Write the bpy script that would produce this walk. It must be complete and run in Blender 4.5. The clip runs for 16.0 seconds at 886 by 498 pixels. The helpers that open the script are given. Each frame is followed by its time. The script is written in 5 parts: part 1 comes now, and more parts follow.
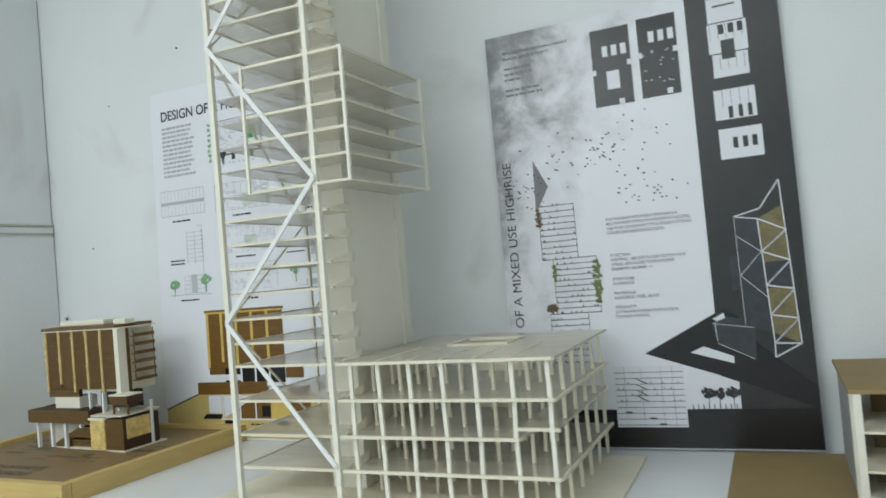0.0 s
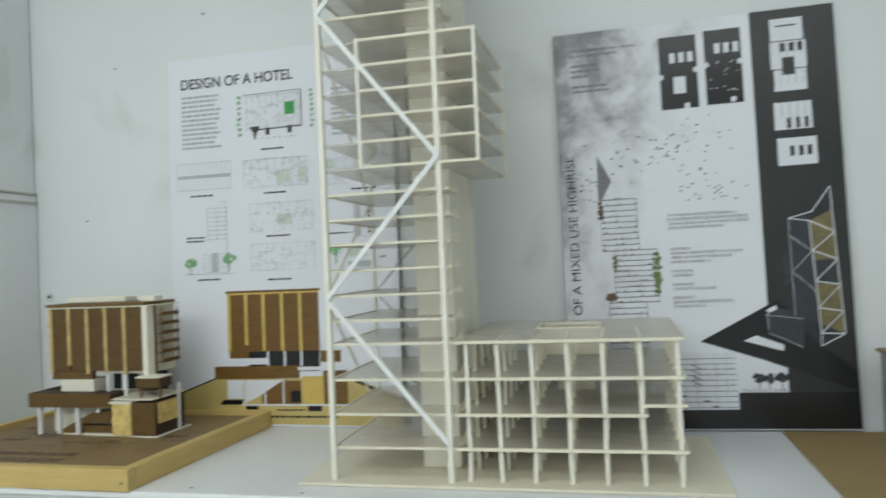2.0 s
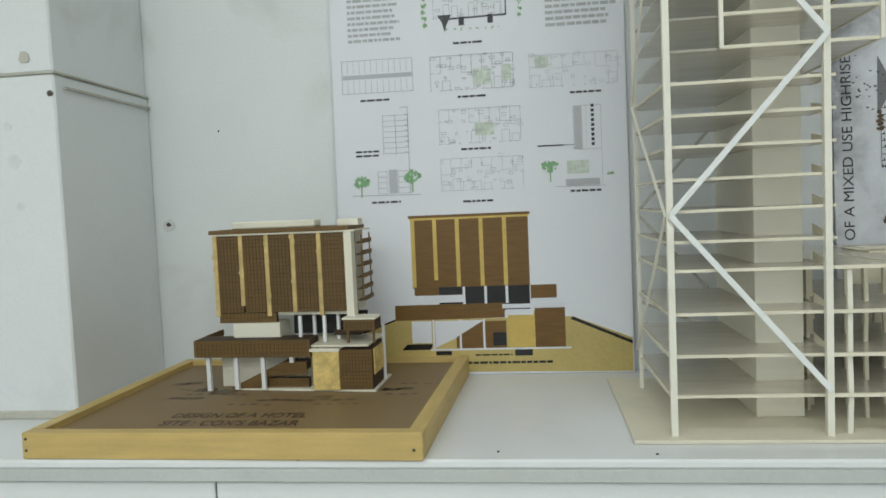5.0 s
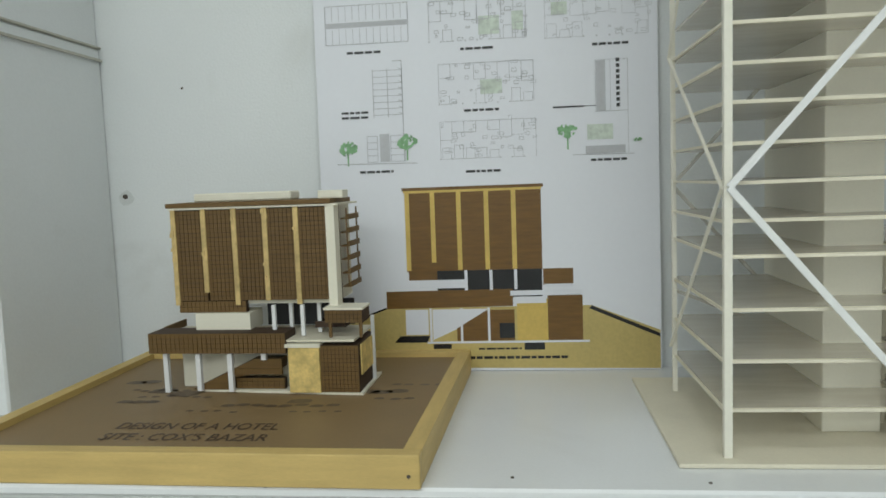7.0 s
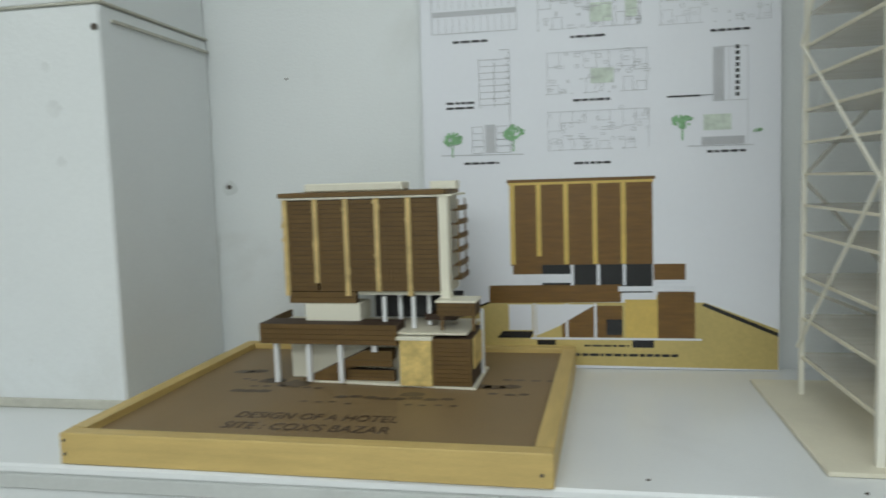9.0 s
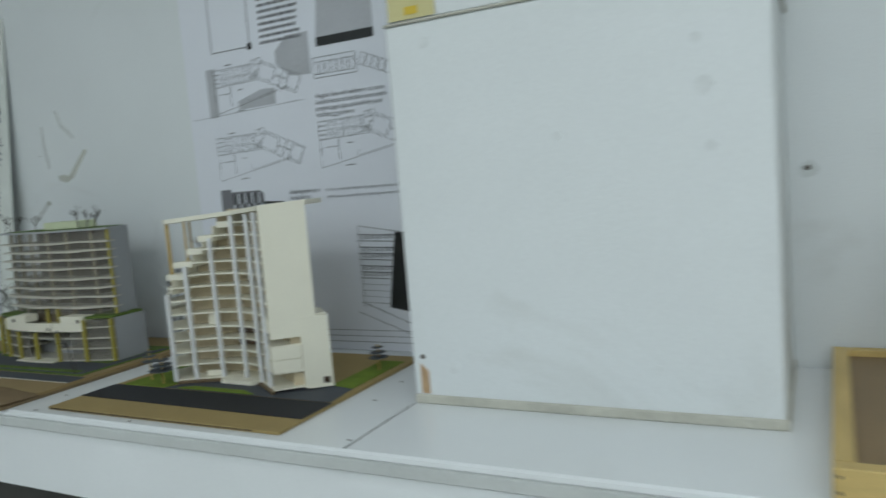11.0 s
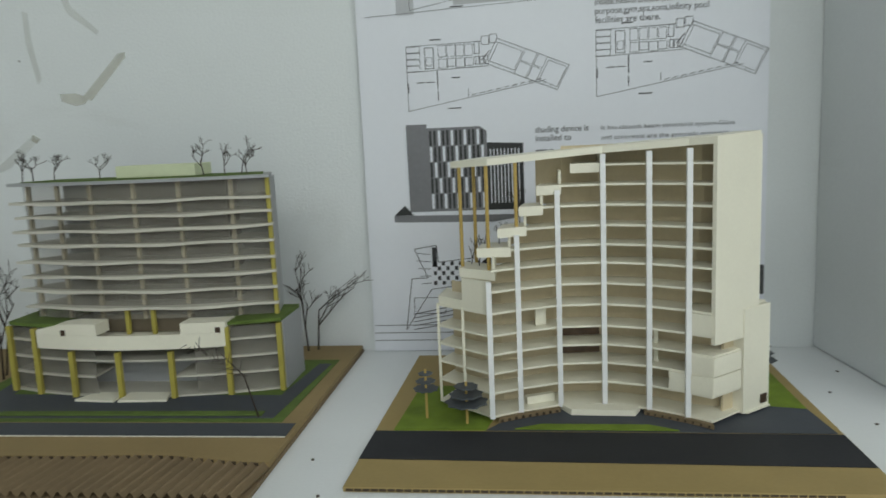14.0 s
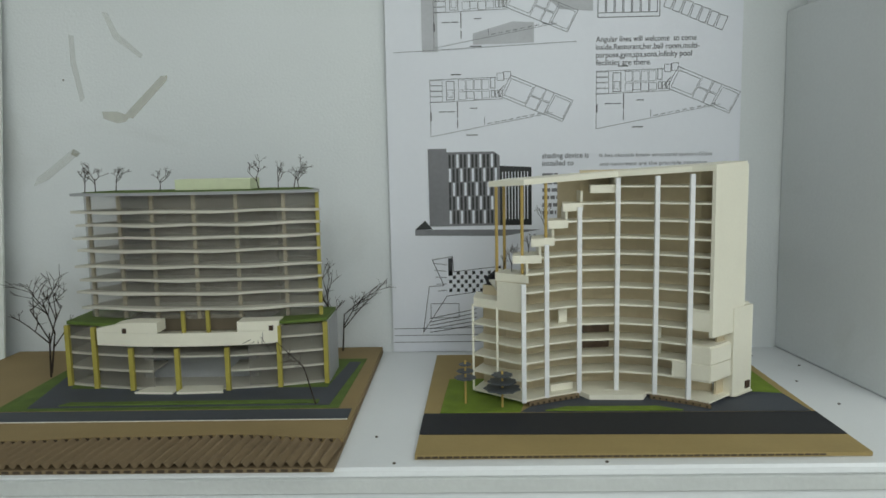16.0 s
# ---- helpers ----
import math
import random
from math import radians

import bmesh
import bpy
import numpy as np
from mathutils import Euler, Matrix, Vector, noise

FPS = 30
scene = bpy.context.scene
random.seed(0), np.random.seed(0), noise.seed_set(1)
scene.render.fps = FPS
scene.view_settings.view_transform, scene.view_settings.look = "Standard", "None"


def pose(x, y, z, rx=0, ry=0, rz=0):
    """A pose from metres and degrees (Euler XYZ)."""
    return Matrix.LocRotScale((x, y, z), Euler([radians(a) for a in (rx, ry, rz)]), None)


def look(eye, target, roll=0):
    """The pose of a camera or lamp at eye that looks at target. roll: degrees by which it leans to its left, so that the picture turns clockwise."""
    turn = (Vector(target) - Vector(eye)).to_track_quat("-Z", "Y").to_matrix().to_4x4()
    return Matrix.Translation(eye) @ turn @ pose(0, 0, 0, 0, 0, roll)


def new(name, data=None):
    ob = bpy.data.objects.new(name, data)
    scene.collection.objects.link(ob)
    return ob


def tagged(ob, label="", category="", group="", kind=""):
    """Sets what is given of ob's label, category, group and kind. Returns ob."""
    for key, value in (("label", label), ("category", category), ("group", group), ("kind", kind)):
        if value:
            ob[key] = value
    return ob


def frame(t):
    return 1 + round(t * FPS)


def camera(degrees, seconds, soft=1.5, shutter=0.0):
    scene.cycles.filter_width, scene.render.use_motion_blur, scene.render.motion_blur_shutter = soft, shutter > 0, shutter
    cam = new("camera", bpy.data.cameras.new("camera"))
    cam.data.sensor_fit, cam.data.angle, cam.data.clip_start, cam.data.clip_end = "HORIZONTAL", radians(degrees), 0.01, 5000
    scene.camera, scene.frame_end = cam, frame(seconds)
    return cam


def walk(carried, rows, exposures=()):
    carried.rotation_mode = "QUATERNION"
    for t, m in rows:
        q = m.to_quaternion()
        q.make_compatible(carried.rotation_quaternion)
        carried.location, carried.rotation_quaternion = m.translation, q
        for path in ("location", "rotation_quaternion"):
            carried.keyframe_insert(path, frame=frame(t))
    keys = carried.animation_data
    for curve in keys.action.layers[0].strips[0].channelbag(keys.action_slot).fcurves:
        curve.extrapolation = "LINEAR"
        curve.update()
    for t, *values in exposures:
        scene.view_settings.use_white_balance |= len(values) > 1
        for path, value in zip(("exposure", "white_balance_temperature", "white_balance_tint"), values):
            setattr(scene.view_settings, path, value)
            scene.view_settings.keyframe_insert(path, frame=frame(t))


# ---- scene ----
cam = camera(62.3, 16.0, soft=1.6, shutter=0.5)
PATH = [
    (0, (3.148, -1.387, 1.308), (2.335, 0.44, 1.362), -4.8),
    (0.5, (3.041, -1.397, 1.308), (2.339, 0.473, 1.415), -3.8),
    (1, (2.919, -1.463, 1.313), (2.48, 0.484, 1.438), -3.9),
    (1.5, (2.832, -1.521, 1.306), (2.449, 0.441, 1.362), -2.8),
    (2, (2.772, -1.534, 1.299), (2.314, 0.412, 1.337), -2.5),
    (2.5, (2.658, -1.455, 1.286), (2.027, 0.442, 1.252), -3.9),
    (3, (2.517, -1.347, 1.292), (1.825, 0.529, 1.235), -4.9),
    (3.5, (2.362, -1.337, 1.273), (1.653, 0.532, 1.207), -2.9),
    (4, (2.197, -1.398, 1.273), (1.806, 0.562, 1.188), -2.5),
    (6.3, (2.105, -1.378, 1.272), (1.901, 0.606, 1.117), -2.4),
    (6.5, (2.099, -1.327, 1.264), (1.89, 0.655, 1.099), -2.2),
    (7, (2.099, -1.211, 1.264), (1.878, 0.768, 1.081), -2.1),
    (7.5, (2.096, -1.156, 1.253), (1.848, 0.817, 1.037), -1.9),
    (8, (2.081, -1.147, 1.254), (1.842, 0.827, 1.047), -1.7),
    (8.2, (2.078, -1.148, 1.256), (1.84, 0.827, 1.051), -1.9),
    (10.5, (1.622, -1.32, 1.265), (0.831, 0.509, 1.099), -3.0),
    (11, (1.426, -1.236, 1.289), (0.511, 0.531, 1.093), -4.7),
    (11.5, (1.255, -1.203, 1.271), (0.175, 0.469, 1.082), -3.3),
    (12, (1.024, -1.262, 1.295), (0.034, 0.46, 1.068), -3.6),
    (12.5, (0.814, -1.273, 1.296), (0.036, 0.553, 1.051), -2.9),
    (13, (0.636, -1.2, 1.272), (-0.091, 0.641, 0.986), -4.7),
    (13.5, (0.522, -1.095, 1.275), (-0.05, 0.793, 0.947), -4.0),
    (14, (0.432, -1.104, 1.278), (0.195, 0.859, 0.977), -2.5),
    (14.5, (0.336, -1.182, 1.266), (0.273, 0.8, 1.005), -0.7),
    (15, (0.296, -1.228, 1.278), (0.284, 0.759, 1.048), -0.3),
    (15.5, (0.302, -1.249, 1.282), (0.246, 0.737, 1.051), -1.0),
    (16, (0.305, -1.246, 1.28), (0.256, 0.738, 1.038), -1.1),
]
walk(cam, [(t, look(eye, target, roll)) for t, eye, target, roll in PATH],
     exposures=[(0, -0.30, 6250, 10), (2, -0.42, 6350, 10), (3.5, -0.46, 6500, 10), (7, -0.54, 6500, 10), (8.2, -0.54, 6500, 10),
                (10.5, -0.70, 6050, 9), (11.5, -0.68, 6050, 9), (12.5, -0.42, 6400, 10), (16, -0.43, 6450, 10)])


# ---- light ----
world = bpy.data.worlds.new("room_world")
scene.world = world
world.use_nodes = True
world.node_tree.nodes["Background"].inputs[0].default_value = (0.80, 0.9, 1.0, 1)
world.node_tree.nodes["Background"].inputs[1].default_value = 0.05


def unseen_ceiling_lamp(x, y, watts, sx, sy):
    lamp = bpy.data.lights.new("unseen_ceiling_lamp", "AREA")
    lamp.shape, lamp.size, lamp.size_y, lamp.energy = "RECTANGLE", sx, sy, watts
    lamp.color = (0.945, 1.0, 0.965)
    ob = new("unseen_ceiling_lamp", lamp)
    ob.matrix_world = pose(x, y, 2.86)
    return ob


# No fixtures in view; places and watts are set to suit the brightness.
unseen_ceiling_lamp(-0.6, -3.0, 23, 1.8, 0.7)
unseen_ceiling_lamp(1.5, -3.3, 30, 1.8, 0.7)
# Fill lamp added closer to the wall to brighten the ledge top.
unseen_ceiling_lamp(2.1, -1.6, 17, 1.8, 0.5)
unseen_ceiling_lamp(3.7, -3.2, 27, 1.8, 0.7)
unseen_ceiling_lamp(1.4, -4.6, 53, 2.8, 0.5)


# ---- materials ----
def material(name, color, rough=0.6, vary=0.12, scale=6.0, fine=160.0, bump=0.15, metal=0.0, stretch=(1, 1, 1), alpha=1.0, stain=0.0, island=0.0):
    m = bpy.data.materials.new(name)
    m.use_nodes = True
    n, l = m.node_tree.nodes, m.node_tree.links
    b = n["Principled BSDF"]
    b.inputs["Roughness"].default_value, b.inputs["Metallic"].default_value = rough, metal
    b.inputs["Alpha"].default_value = alpha
    tc = n.new("ShaderNodeTexCoord")
    mp = n.new("ShaderNodeMapping")
    mp.inputs["Scale"].default_value = stretch
    l.new(tc.outputs["Object"], mp.inputs["Vector"])
    big, small = n.new("ShaderNodeTexNoise"), n.new("ShaderNodeTexNoise")
    for t, s, d in ((big, scale, 5), (small, fine, 3)):
        t.inputs["Scale"].default_value, t.inputs["Detail"].default_value = s, d
        l.new(mp.outputs[0], t.inputs["Vector"])
    mean = n.new("ShaderNodeMath")
    mean.operation = "MULTIPLY_ADD"
    l.new(small.outputs[0], mean.inputs[0])
    mean.inputs[1].default_value = 0.45
    l.new(big.outputs[0], mean.inputs[2])
    span = n.new("ShaderNodeMapRange")
    span.inputs["From Min"].default_value, span.inputs["From Max"].default_value = 0.4, 1.05
    span.inputs["To Min"].default_value, span.inputs["To Max"].default_value = 1 - vary, 1 + vary * 0.6
    l.new(mean.outputs[0], span.inputs["Value"])
    mul = n.new("ShaderNodeVectorMath")
    mul.operation = "SCALE"
    mul.inputs[0].default_value = color
    l.new(span.outputs[0], mul.inputs["Scale"])
    last = mul.outputs[0]
    if island:
        info = n.new("ShaderNodeObjectInfo")
        r2 = n.new("ShaderNodeMapRange")
        r2.inputs["To Min"].default_value, r2.inputs["To Max"].default_value = 1 - island, 1 + island
        l.new(info.outputs["Random"], r2.inputs["Value"])
        m2 = n.new("ShaderNodeVectorMath")
        m2.operation = "SCALE"
        l.new(last, m2.inputs[0])
        l.new(r2.outputs[0], m2.inputs["Scale"])
        last = m2.outputs[0]
    if stain:
        st = n.new("ShaderNodeTexNoise")
        st.inputs["Scale"].default_value, st.inputs["Detail"].default_value, st.inputs["Distortion"].default_value = 3.3, 8, 0.8
        l.new(tc.outputs["Object"], st.inputs["Vector"])
        r3 = n.new("ShaderNodeMapRange")
        r3.inputs["From Min"].default_value, r3.inputs["From Max"].default_value = 0.60, 0.78
        r3.inputs["To Max"].default_value = stain
        l.new(st.outputs[0], r3.inputs["Value"])
        mx = n.new("ShaderNodeMix")
        mx.data_type = "RGBA"
        l.new(r3.outputs[0], mx.inputs["Factor"])
        l.new(last, mx.inputs[6])
        mx.inputs[7].default_value = (0.42, 0.41, 0.36, 1)
        last = mx.outputs[2]
    l.new(last, b.inputs["Base Color"])
    bp = n.new("ShaderNodeBump")
    bp.inputs["Strength"].default_value, bp.inputs["Distance"].default_value = bump, 0.0015
    l.new(small.outputs[0], bp.inputs["Height"])
    l.new(bp.outputs[0], b.inputs["Normal"])
    return m


def clouds(name):
    """Printed sky: pale clouds that darken to grey."""
    m = bpy.data.materials.new(name)
    m.use_nodes = True
    n, l = m.node_tree.nodes, m.node_tree.links
    b = n["Principled BSDF"]
    b.inputs["Roughness"].default_value = 0.28
    tc, no, rp = n.new("ShaderNodeTexCoord"), n.new("ShaderNodeTexNoise"), n.new("ShaderNodeValToRGB")
    sep, add = n.new("ShaderNodeSeparateXYZ"), n.new("ShaderNodeMath")
    no.inputs["Roughness"].default_value = 0.62
    no.inputs["Scale"].default_value, no.inputs["Detail"].default_value, no.inputs["Distortion"].default_value = 9.0, 10, 0.25
    l.new(tc.outputs["Object"], no.inputs["Vector"])
    l.new(tc.outputs["Object"], sep.inputs[0])
    corner = n.new("ShaderNodeMath")
    corner.operation = "MULTIPLY_ADD"
    l.new(sep.outputs[2], corner.inputs[0])
    corner.inputs[1].default_value, corner.inputs[2].default_value = 0.60, -0.28
    across = n.new("ShaderNodeMath")
    across.operation = "MULTIPLY_ADD"
    l.new(sep.outputs[0], across.inputs[0])
    across.inputs[1].default_value = -1.45
    l.new(corner.outputs[0], across.inputs[2])
    add.operation = "ADD"
    l.new(no.outputs[0], add.inputs[0])
    l.new(across.outputs[0], add.inputs[1])
    rp.color_ramp.elements[0].position, rp.color_ramp.elements[0].color = 0.22, (0.80, 0.82, 0.88, 1)
    rp.color_ramp.elements[1].position, rp.color_ramp.elements[1].color = 0.74, (0.09, 0.094, 0.10, 1)
    for at, tone in ((0.38, 0.70), (0.47, 0.52), (0.58, 0.26)):
        e = rp.color_ramp.elements.new(at)
        e.color = (tone, tone * 1.02, tone * 1.09, 1)
    l.new(add.outputs[0], rp.inputs[0])
    l.new(rp.outputs[0], b.inputs["Base Color"])
    return m


M_WALL = material("wall_paint", (0.76, 0.79, 0.80), 0.55, 0.07, 2.2, 240, 0.32, stain=0.40)
M_PILLAR = material("pillar_paint", (0.78, 0.81, 0.82), 0.5, 0.07, 2.6, 220, 0.25, stain=0.42)
M_LEDGE = material("ledge_enamel", (0.82, 0.845, 0.86), 0.26, 0.05, 5, 260, 0.08, stain=0.12)
# Greyer than the ledge top, with stains.
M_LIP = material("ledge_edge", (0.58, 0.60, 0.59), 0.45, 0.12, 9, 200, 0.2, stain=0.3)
M_CEIL = material("ceiling_paint", (0.8, 0.8, 0.79), 0.7, 0.03)
# Near-black colour stands in for the shade under the ledge.
M_UNDER_SHADE = material("under_ledge_shade", (0.05, 0.05, 0.045), 0.6, 0.2)
# Unseen floor, made pale to bounce light under the card slabs.
M_FLOOR = material("bounce_floor", (0.58, 0.57, 0.54), 0.4, 0.15)
M_JOINT = material("joint_shadow_filler", (0.06, 0.06, 0.06), 0.8, 0.2)
M_GRIME = material("grimy_filler", (0.55, 0.54, 0.47), 0.8, 0.25, 14, 120)
M_CREAM = material("cream_card", (0.80, 0.755, 0.61), 0.6, 0.10, 12, 300, 0.1, island=0.04)
M_SLAB = material("grey_card", (0.80, 0.755, 0.65), 0.35, 0.22, 10, 240, 0.12, stretch=(1, 6, 1), alpha=0.38)
M_CORE = material("ivory_card", (0.88, 0.85, 0.73), 0.55, 0.06, 8, 300, 0.08)
M_STICK = material("painted_stick", (0.85, 0.83, 0.73), 0.5, 0.08, 20, 200, 0.1)
M_BRACE = material("white_brace", (0.84, 0.86, 0.86), 0.45, 0.06, 20)
M_PINE = material("pine_frame", (0.62, 0.45, 0.165), 0.5, 0.2, 7, 90, 0.2, stretch=(1.5, 12, 12))
M_PINE_SIDE = material("pine_frame_side", (0.62, 0.45, 0.165), 0.5, 0.2, 7, 90, 0.2, stretch=(12, 1.5, 12))
M_TRAYBLUR = material("tray_print_soft", (0.125, 0.088, 0.052), 0.5, 0.3, 30)
M_TRAY = material("brown_board", (0.25, 0.168, 0.078), 0.5, 0.12, 8, 180, 0.1)
M_BROWN = material("walnut_veneer", (0.155, 0.088, 0.024), 0.55, 0.3, 16, 90, 0.15, stretch=(1, 1, 9), island=0.10)
M_BROWN_DK = material("walnut_joint", (0.055, 0.03, 0.016), 0.7, 0.2)
M_STRAW = material("glued_strip", (0.66, 0.49, 0.21), 0.5, 0.4, 45, 220, 0.3)
M_YELLOW = material("yellow_sponge", (0.80, 0.60, 0.22), 0.7, 0.45, 55, 240, 0.4)
M_BLACK = material("black_card", (0.012, 0.012, 0.014), 0.5, 0.2)
M_KRAFT = material("kraft_board", (0.30, 0.215, 0.095), 0.75, 0.12, 14, 200, 0.15)
M_KRAFT_B = material("ochre_board", (0.36, 0.265, 0.105), 0.75, 0.12, 14, 200, 0.15)
M_KRAFT_DK = material("corrugated_board", (0.215, 0.155, 0.085), 0.8, 0.2, 14, 160, 0.2)
M_FLUTE = material("flute_edge", (0.06, 0.042, 0.025), 0.9, 0.3)
M_ROAD = material("road_paper", (0.017, 0.018, 0.022), 0.75, 0.15, 20)
M_ROAD_A = material("road_paper_grey", (0.06, 0.068, 0.082), 0.7, 0.15, 20)
M_GRASS = material("flock_grass", (0.17, 0.25, 0.02), 0.9, 0.35, 40, 500, 0.6)
M_GRASS_A = material("flock_grass_dull", (0.11, 0.17, 0.03), 0.9, 0.35, 40, 500, 0.6)
M_TWIG = material("dry_twig", (0.03, 0.019, 0.012), 0.85, 0.3, 60)
M_GOLD = material("bamboo_stick", (0.50, 0.35, 0.10), 0.5, 0.2, 30)
M_OLIVE = material("olive_stick", (0.42, 0.36, 0.07), 0.5, 0.2, 30)
M_TAN = material("tan_back_card", (0.64, 0.545, 0.37), 0.7, 0.12, 9)
M_FILM = material("frosted_film", (0.42, 0.395, 0.34), 0.32, 0.5, 9, 120, 0.1, alpha=0.27)
# Dark brown carries the interior shade of the curved hotel.
M_CORE_SHADE = material("interior_shade_card", (0.13, 0.105, 0.07), 0.7, 0.2, 12)
M_GREY = material("grey_side_card", (0.36, 0.37, 0.38), 0.5, 0.1, 12)
M_FLOORA = material("slab_edge_card", (0.56, 0.54, 0.47), 0.6, 0.1, 20)
M_IVORY = material("ivory_board", (0.84, 0.81, 0.68), 0.5, 0.06, 10, 280, 0.08)
M_IVORY_COL = material("white_column", (0.82, 0.83, 0.84), 0.45, 0.05, 20)
M_ROOFBOX = material("pale_green_card", (0.68, 0.73, 0.50), 0.6, 0.08, 20)
M_DECK = material("disc_card", (0.07, 0.08, 0.09), 0.5, 0.2)
M_PAPER = material("poster_paper", (0.80, 0.82, 0.88), 0.45, 0.03, 3, 120, 0.03)
M_PAPER_A = material("poster_paper_tinted", (0.76, 0.79, 0.75), 0.45, 0.14, 9, 40, 0.03)
M_INK = material("print_ink", (0.035, 0.035, 0.04), 0.4, 0.2)
M_INK_MID = material("print_ink_mid", (0.20, 0.20, 0.215), 0.4, 0.2)
M_INK_PALE = material("print_ink_pale", (0.50, 0.51, 0.54), 0.4, 0.15)
M_INK_SOFT = material("print_ink_soft", (0.36, 0.37, 0.38), 0.4, 0.15)
M_INK_FAINT = material("print_ink_faint", (0.46, 0.47, 0.49), 0.4, 0.2, 60)
M_PGREEN = material("print_green", (0.04, 0.33, 0.07), 0.4, 0.2)
M_PLEAF = material("print_leaf", (0.24, 0.47, 0.24), 0.4, 0.5, 90)
M_PGHOST = material("print_pale_green", (0.62, 0.70, 0.62), 0.4, 0.3, 40)
M_PMOSS = material("print_moss", (0.16, 0.20, 0.07), 0.4, 0.5, 70)
M_PWASH = material("print_wash", (0.70, 0.755, 0.67), 0.4, 0.1, 40, alpha=0.22)
M_PLIME = material("print_lime", (0.42, 0.50, 0.06), 0.4, 0.5, 50)
M_PWHITE = material("print_white", (0.76, 0.78, 0.84), 0.35, 0.03)
M_CLOUD = clouds("print_clouds")
M_CHAR = material("print_charcoal", (0.028, 0.030, 0.030), 0.3, 0.35, 6, 60, 0.02)
M_PBLACK = material("print_black", (0.012, 0.012, 0.013), 0.22, 0.2)
M_PWALNUT = material("print_walnut", (0.175, 0.086, 0.014), 0.4, 0.35, 20, 90, 0.02, stretch=(1, 1, 10))
M_PSTRAW = material("print_straw", (0.66, 0.47, 0.12), 0.4, 0.2, 30)
M_PBOARD = material("print_board", (0.56, 0.44, 0.16), 0.4, 0.25, 9)
M_PGOLD = material("print_gold", (0.20, 0.165, 0.075), 0.35, 0.4, 40)
M_PBLUE = material("print_slate", (0.038, 0.044, 0.055), 0.35, 0.4, 60)
M_PRUST = material("print_rust", (0.14, 0.085, 0.05), 0.4, 0.5, 90)
M_TAPE = material("old_tape", (0.735, 0.74, 0.665), 0.4, 0.2, 20, 100, 0.1, alpha=0.25)
M_TAPE_OLD = material("yellowed_tape", (0.715, 0.705, 0.61), 0.4, 0.2, 30, 100, 0.15, alpha=0.5)
M_CHIP = material("bare_wood_chip", (0.55, 0.37, 0.21), 0.8, 0.3, 40)
M_NOTE = material("sticky_note", (0.66, 0.60, 0.30), 0.6, 0.1)
M_NOTE_MARK = material("note_mark", (0.72, 0.52, 0.05), 0.6, 0.1)
M_STAIN = material("grey_stain", (0.67, 0.70, 0.70), 0.7, 0.2, 30)
M_SMUDGE = material("faint_smudge", (0.745, 0.772, 0.778), 0.6, 0.12, 60)
M_HOLE = material("nail_hole", (0.10, 0.085, 0.07), 0.9, 0.2)


# ---- mesh helpers ----
def box(bm, x0, y0, z0, x1, y1, z1):
    v = [bm.verts.new((x, y, z)) for z in (z0, z1) for y in (y0, y1) for x in (x0, x1)]
    for f in ((0, 2, 3, 1), (4, 5, 7, 6), (0, 1, 5, 4), (2, 6, 7, 3), (0, 4, 6, 2), (1, 3, 7, 5)):
        bm.faces.new([v[i] for i in f])


def prism(bm, pts, z0, z1):
    """An upright prism over a plan outline given anticlockwise; z1 may be a list."""
    tops = z1 if isinstance(z1, (list, tuple)) else [z1] * len(pts)
    lows = z0 if isinstance(z0, (list, tuple)) else [z0] * len(pts)
    a = [bm.verts.new((p[0], p[1], z)) for p, z in zip(pts, lows)]
    b = [bm.verts.new((p[0], p[1], z)) for p, z in zip(pts, tops)]
    n = len(pts)
    bm.faces.new(a[::-1])
    bm.faces.new(b)
    for i in range(n):
        j = (i + 1) % n
        bm.faces.new((a[i], a[j], b[j], b[i]))


def bar(bm, p, q, w, d=None):
    """A square stick from p to q, w thick and d deep."""
    p, q = Vector(p), Vector(q)
    d = w if d is None else d
    z = (q - p).normalized()
    side = Vector((0, 1, 0)) if abs(z.y) < 0.9 else Vector((1, 0, 0))
    x = z.cross(side).normalized()
    y = z.cross(x)
    ring = []
    for c in (p, q):
        ring.append([bm.verts.new(c + x * (w / 2 * sx) + y * (d / 2 * sy)) for sx, sy in ((-1, -1), (1, -1), (1, 1), (-1, 1))])
    bm.faces.new(ring[0][::-1])
    bm.faces.new(ring[1])
    for i in range(4):
        j = (i + 1) % 4
        bm.faces.new((ring[0][i], ring[0][j], ring[1][j], ring[1][i]))


def rod(bm, p, q, r0, r1, seg=6):
    p, q = Vector(p), Vector(q)
    z = (q - p).normalized()
    x = z.orthogonal().normalized()
    y = z.cross(x)
    a = [bm.verts.new(p + (x * math.cos(k * math.tau / seg) + y * math.sin(k * math.tau / seg)) * r0) for k in range(seg)]
    b = [bm.verts.new(q + (x * math.cos(k * math.tau / seg) + y * math.sin(k * math.tau / seg)) * r1) for k in range(seg)]
    bm.faces.new(a[::-1])
    bm.faces.new(b)
    for i in range(seg):
        j = (i + 1) % seg
        bm.faces.new((a[i], a[j], b[j], b[i]))


def soften(bm, w, seg=1):
    bmesh.ops.recalc_face_normals(bm, faces=bm.faces)
    bmesh.ops.bevel(bm, geom=list(bm.edges), offset=w, segments=seg, affect="EDGES", profile=0.6)


def part(name, bm, mat, parent=None, label=""):
    bmesh.ops.recalc_face_normals(bm, faces=bm.faces)
    me = bpy.data.meshes.new(name)
    bm.to_mesh(me)
    bm.free()
    me.materials.append(mat)
    ob = new(name, me)
    if parent is not None:
        ob.parent = parent
    if label:
        tagged(ob, label)
    return ob


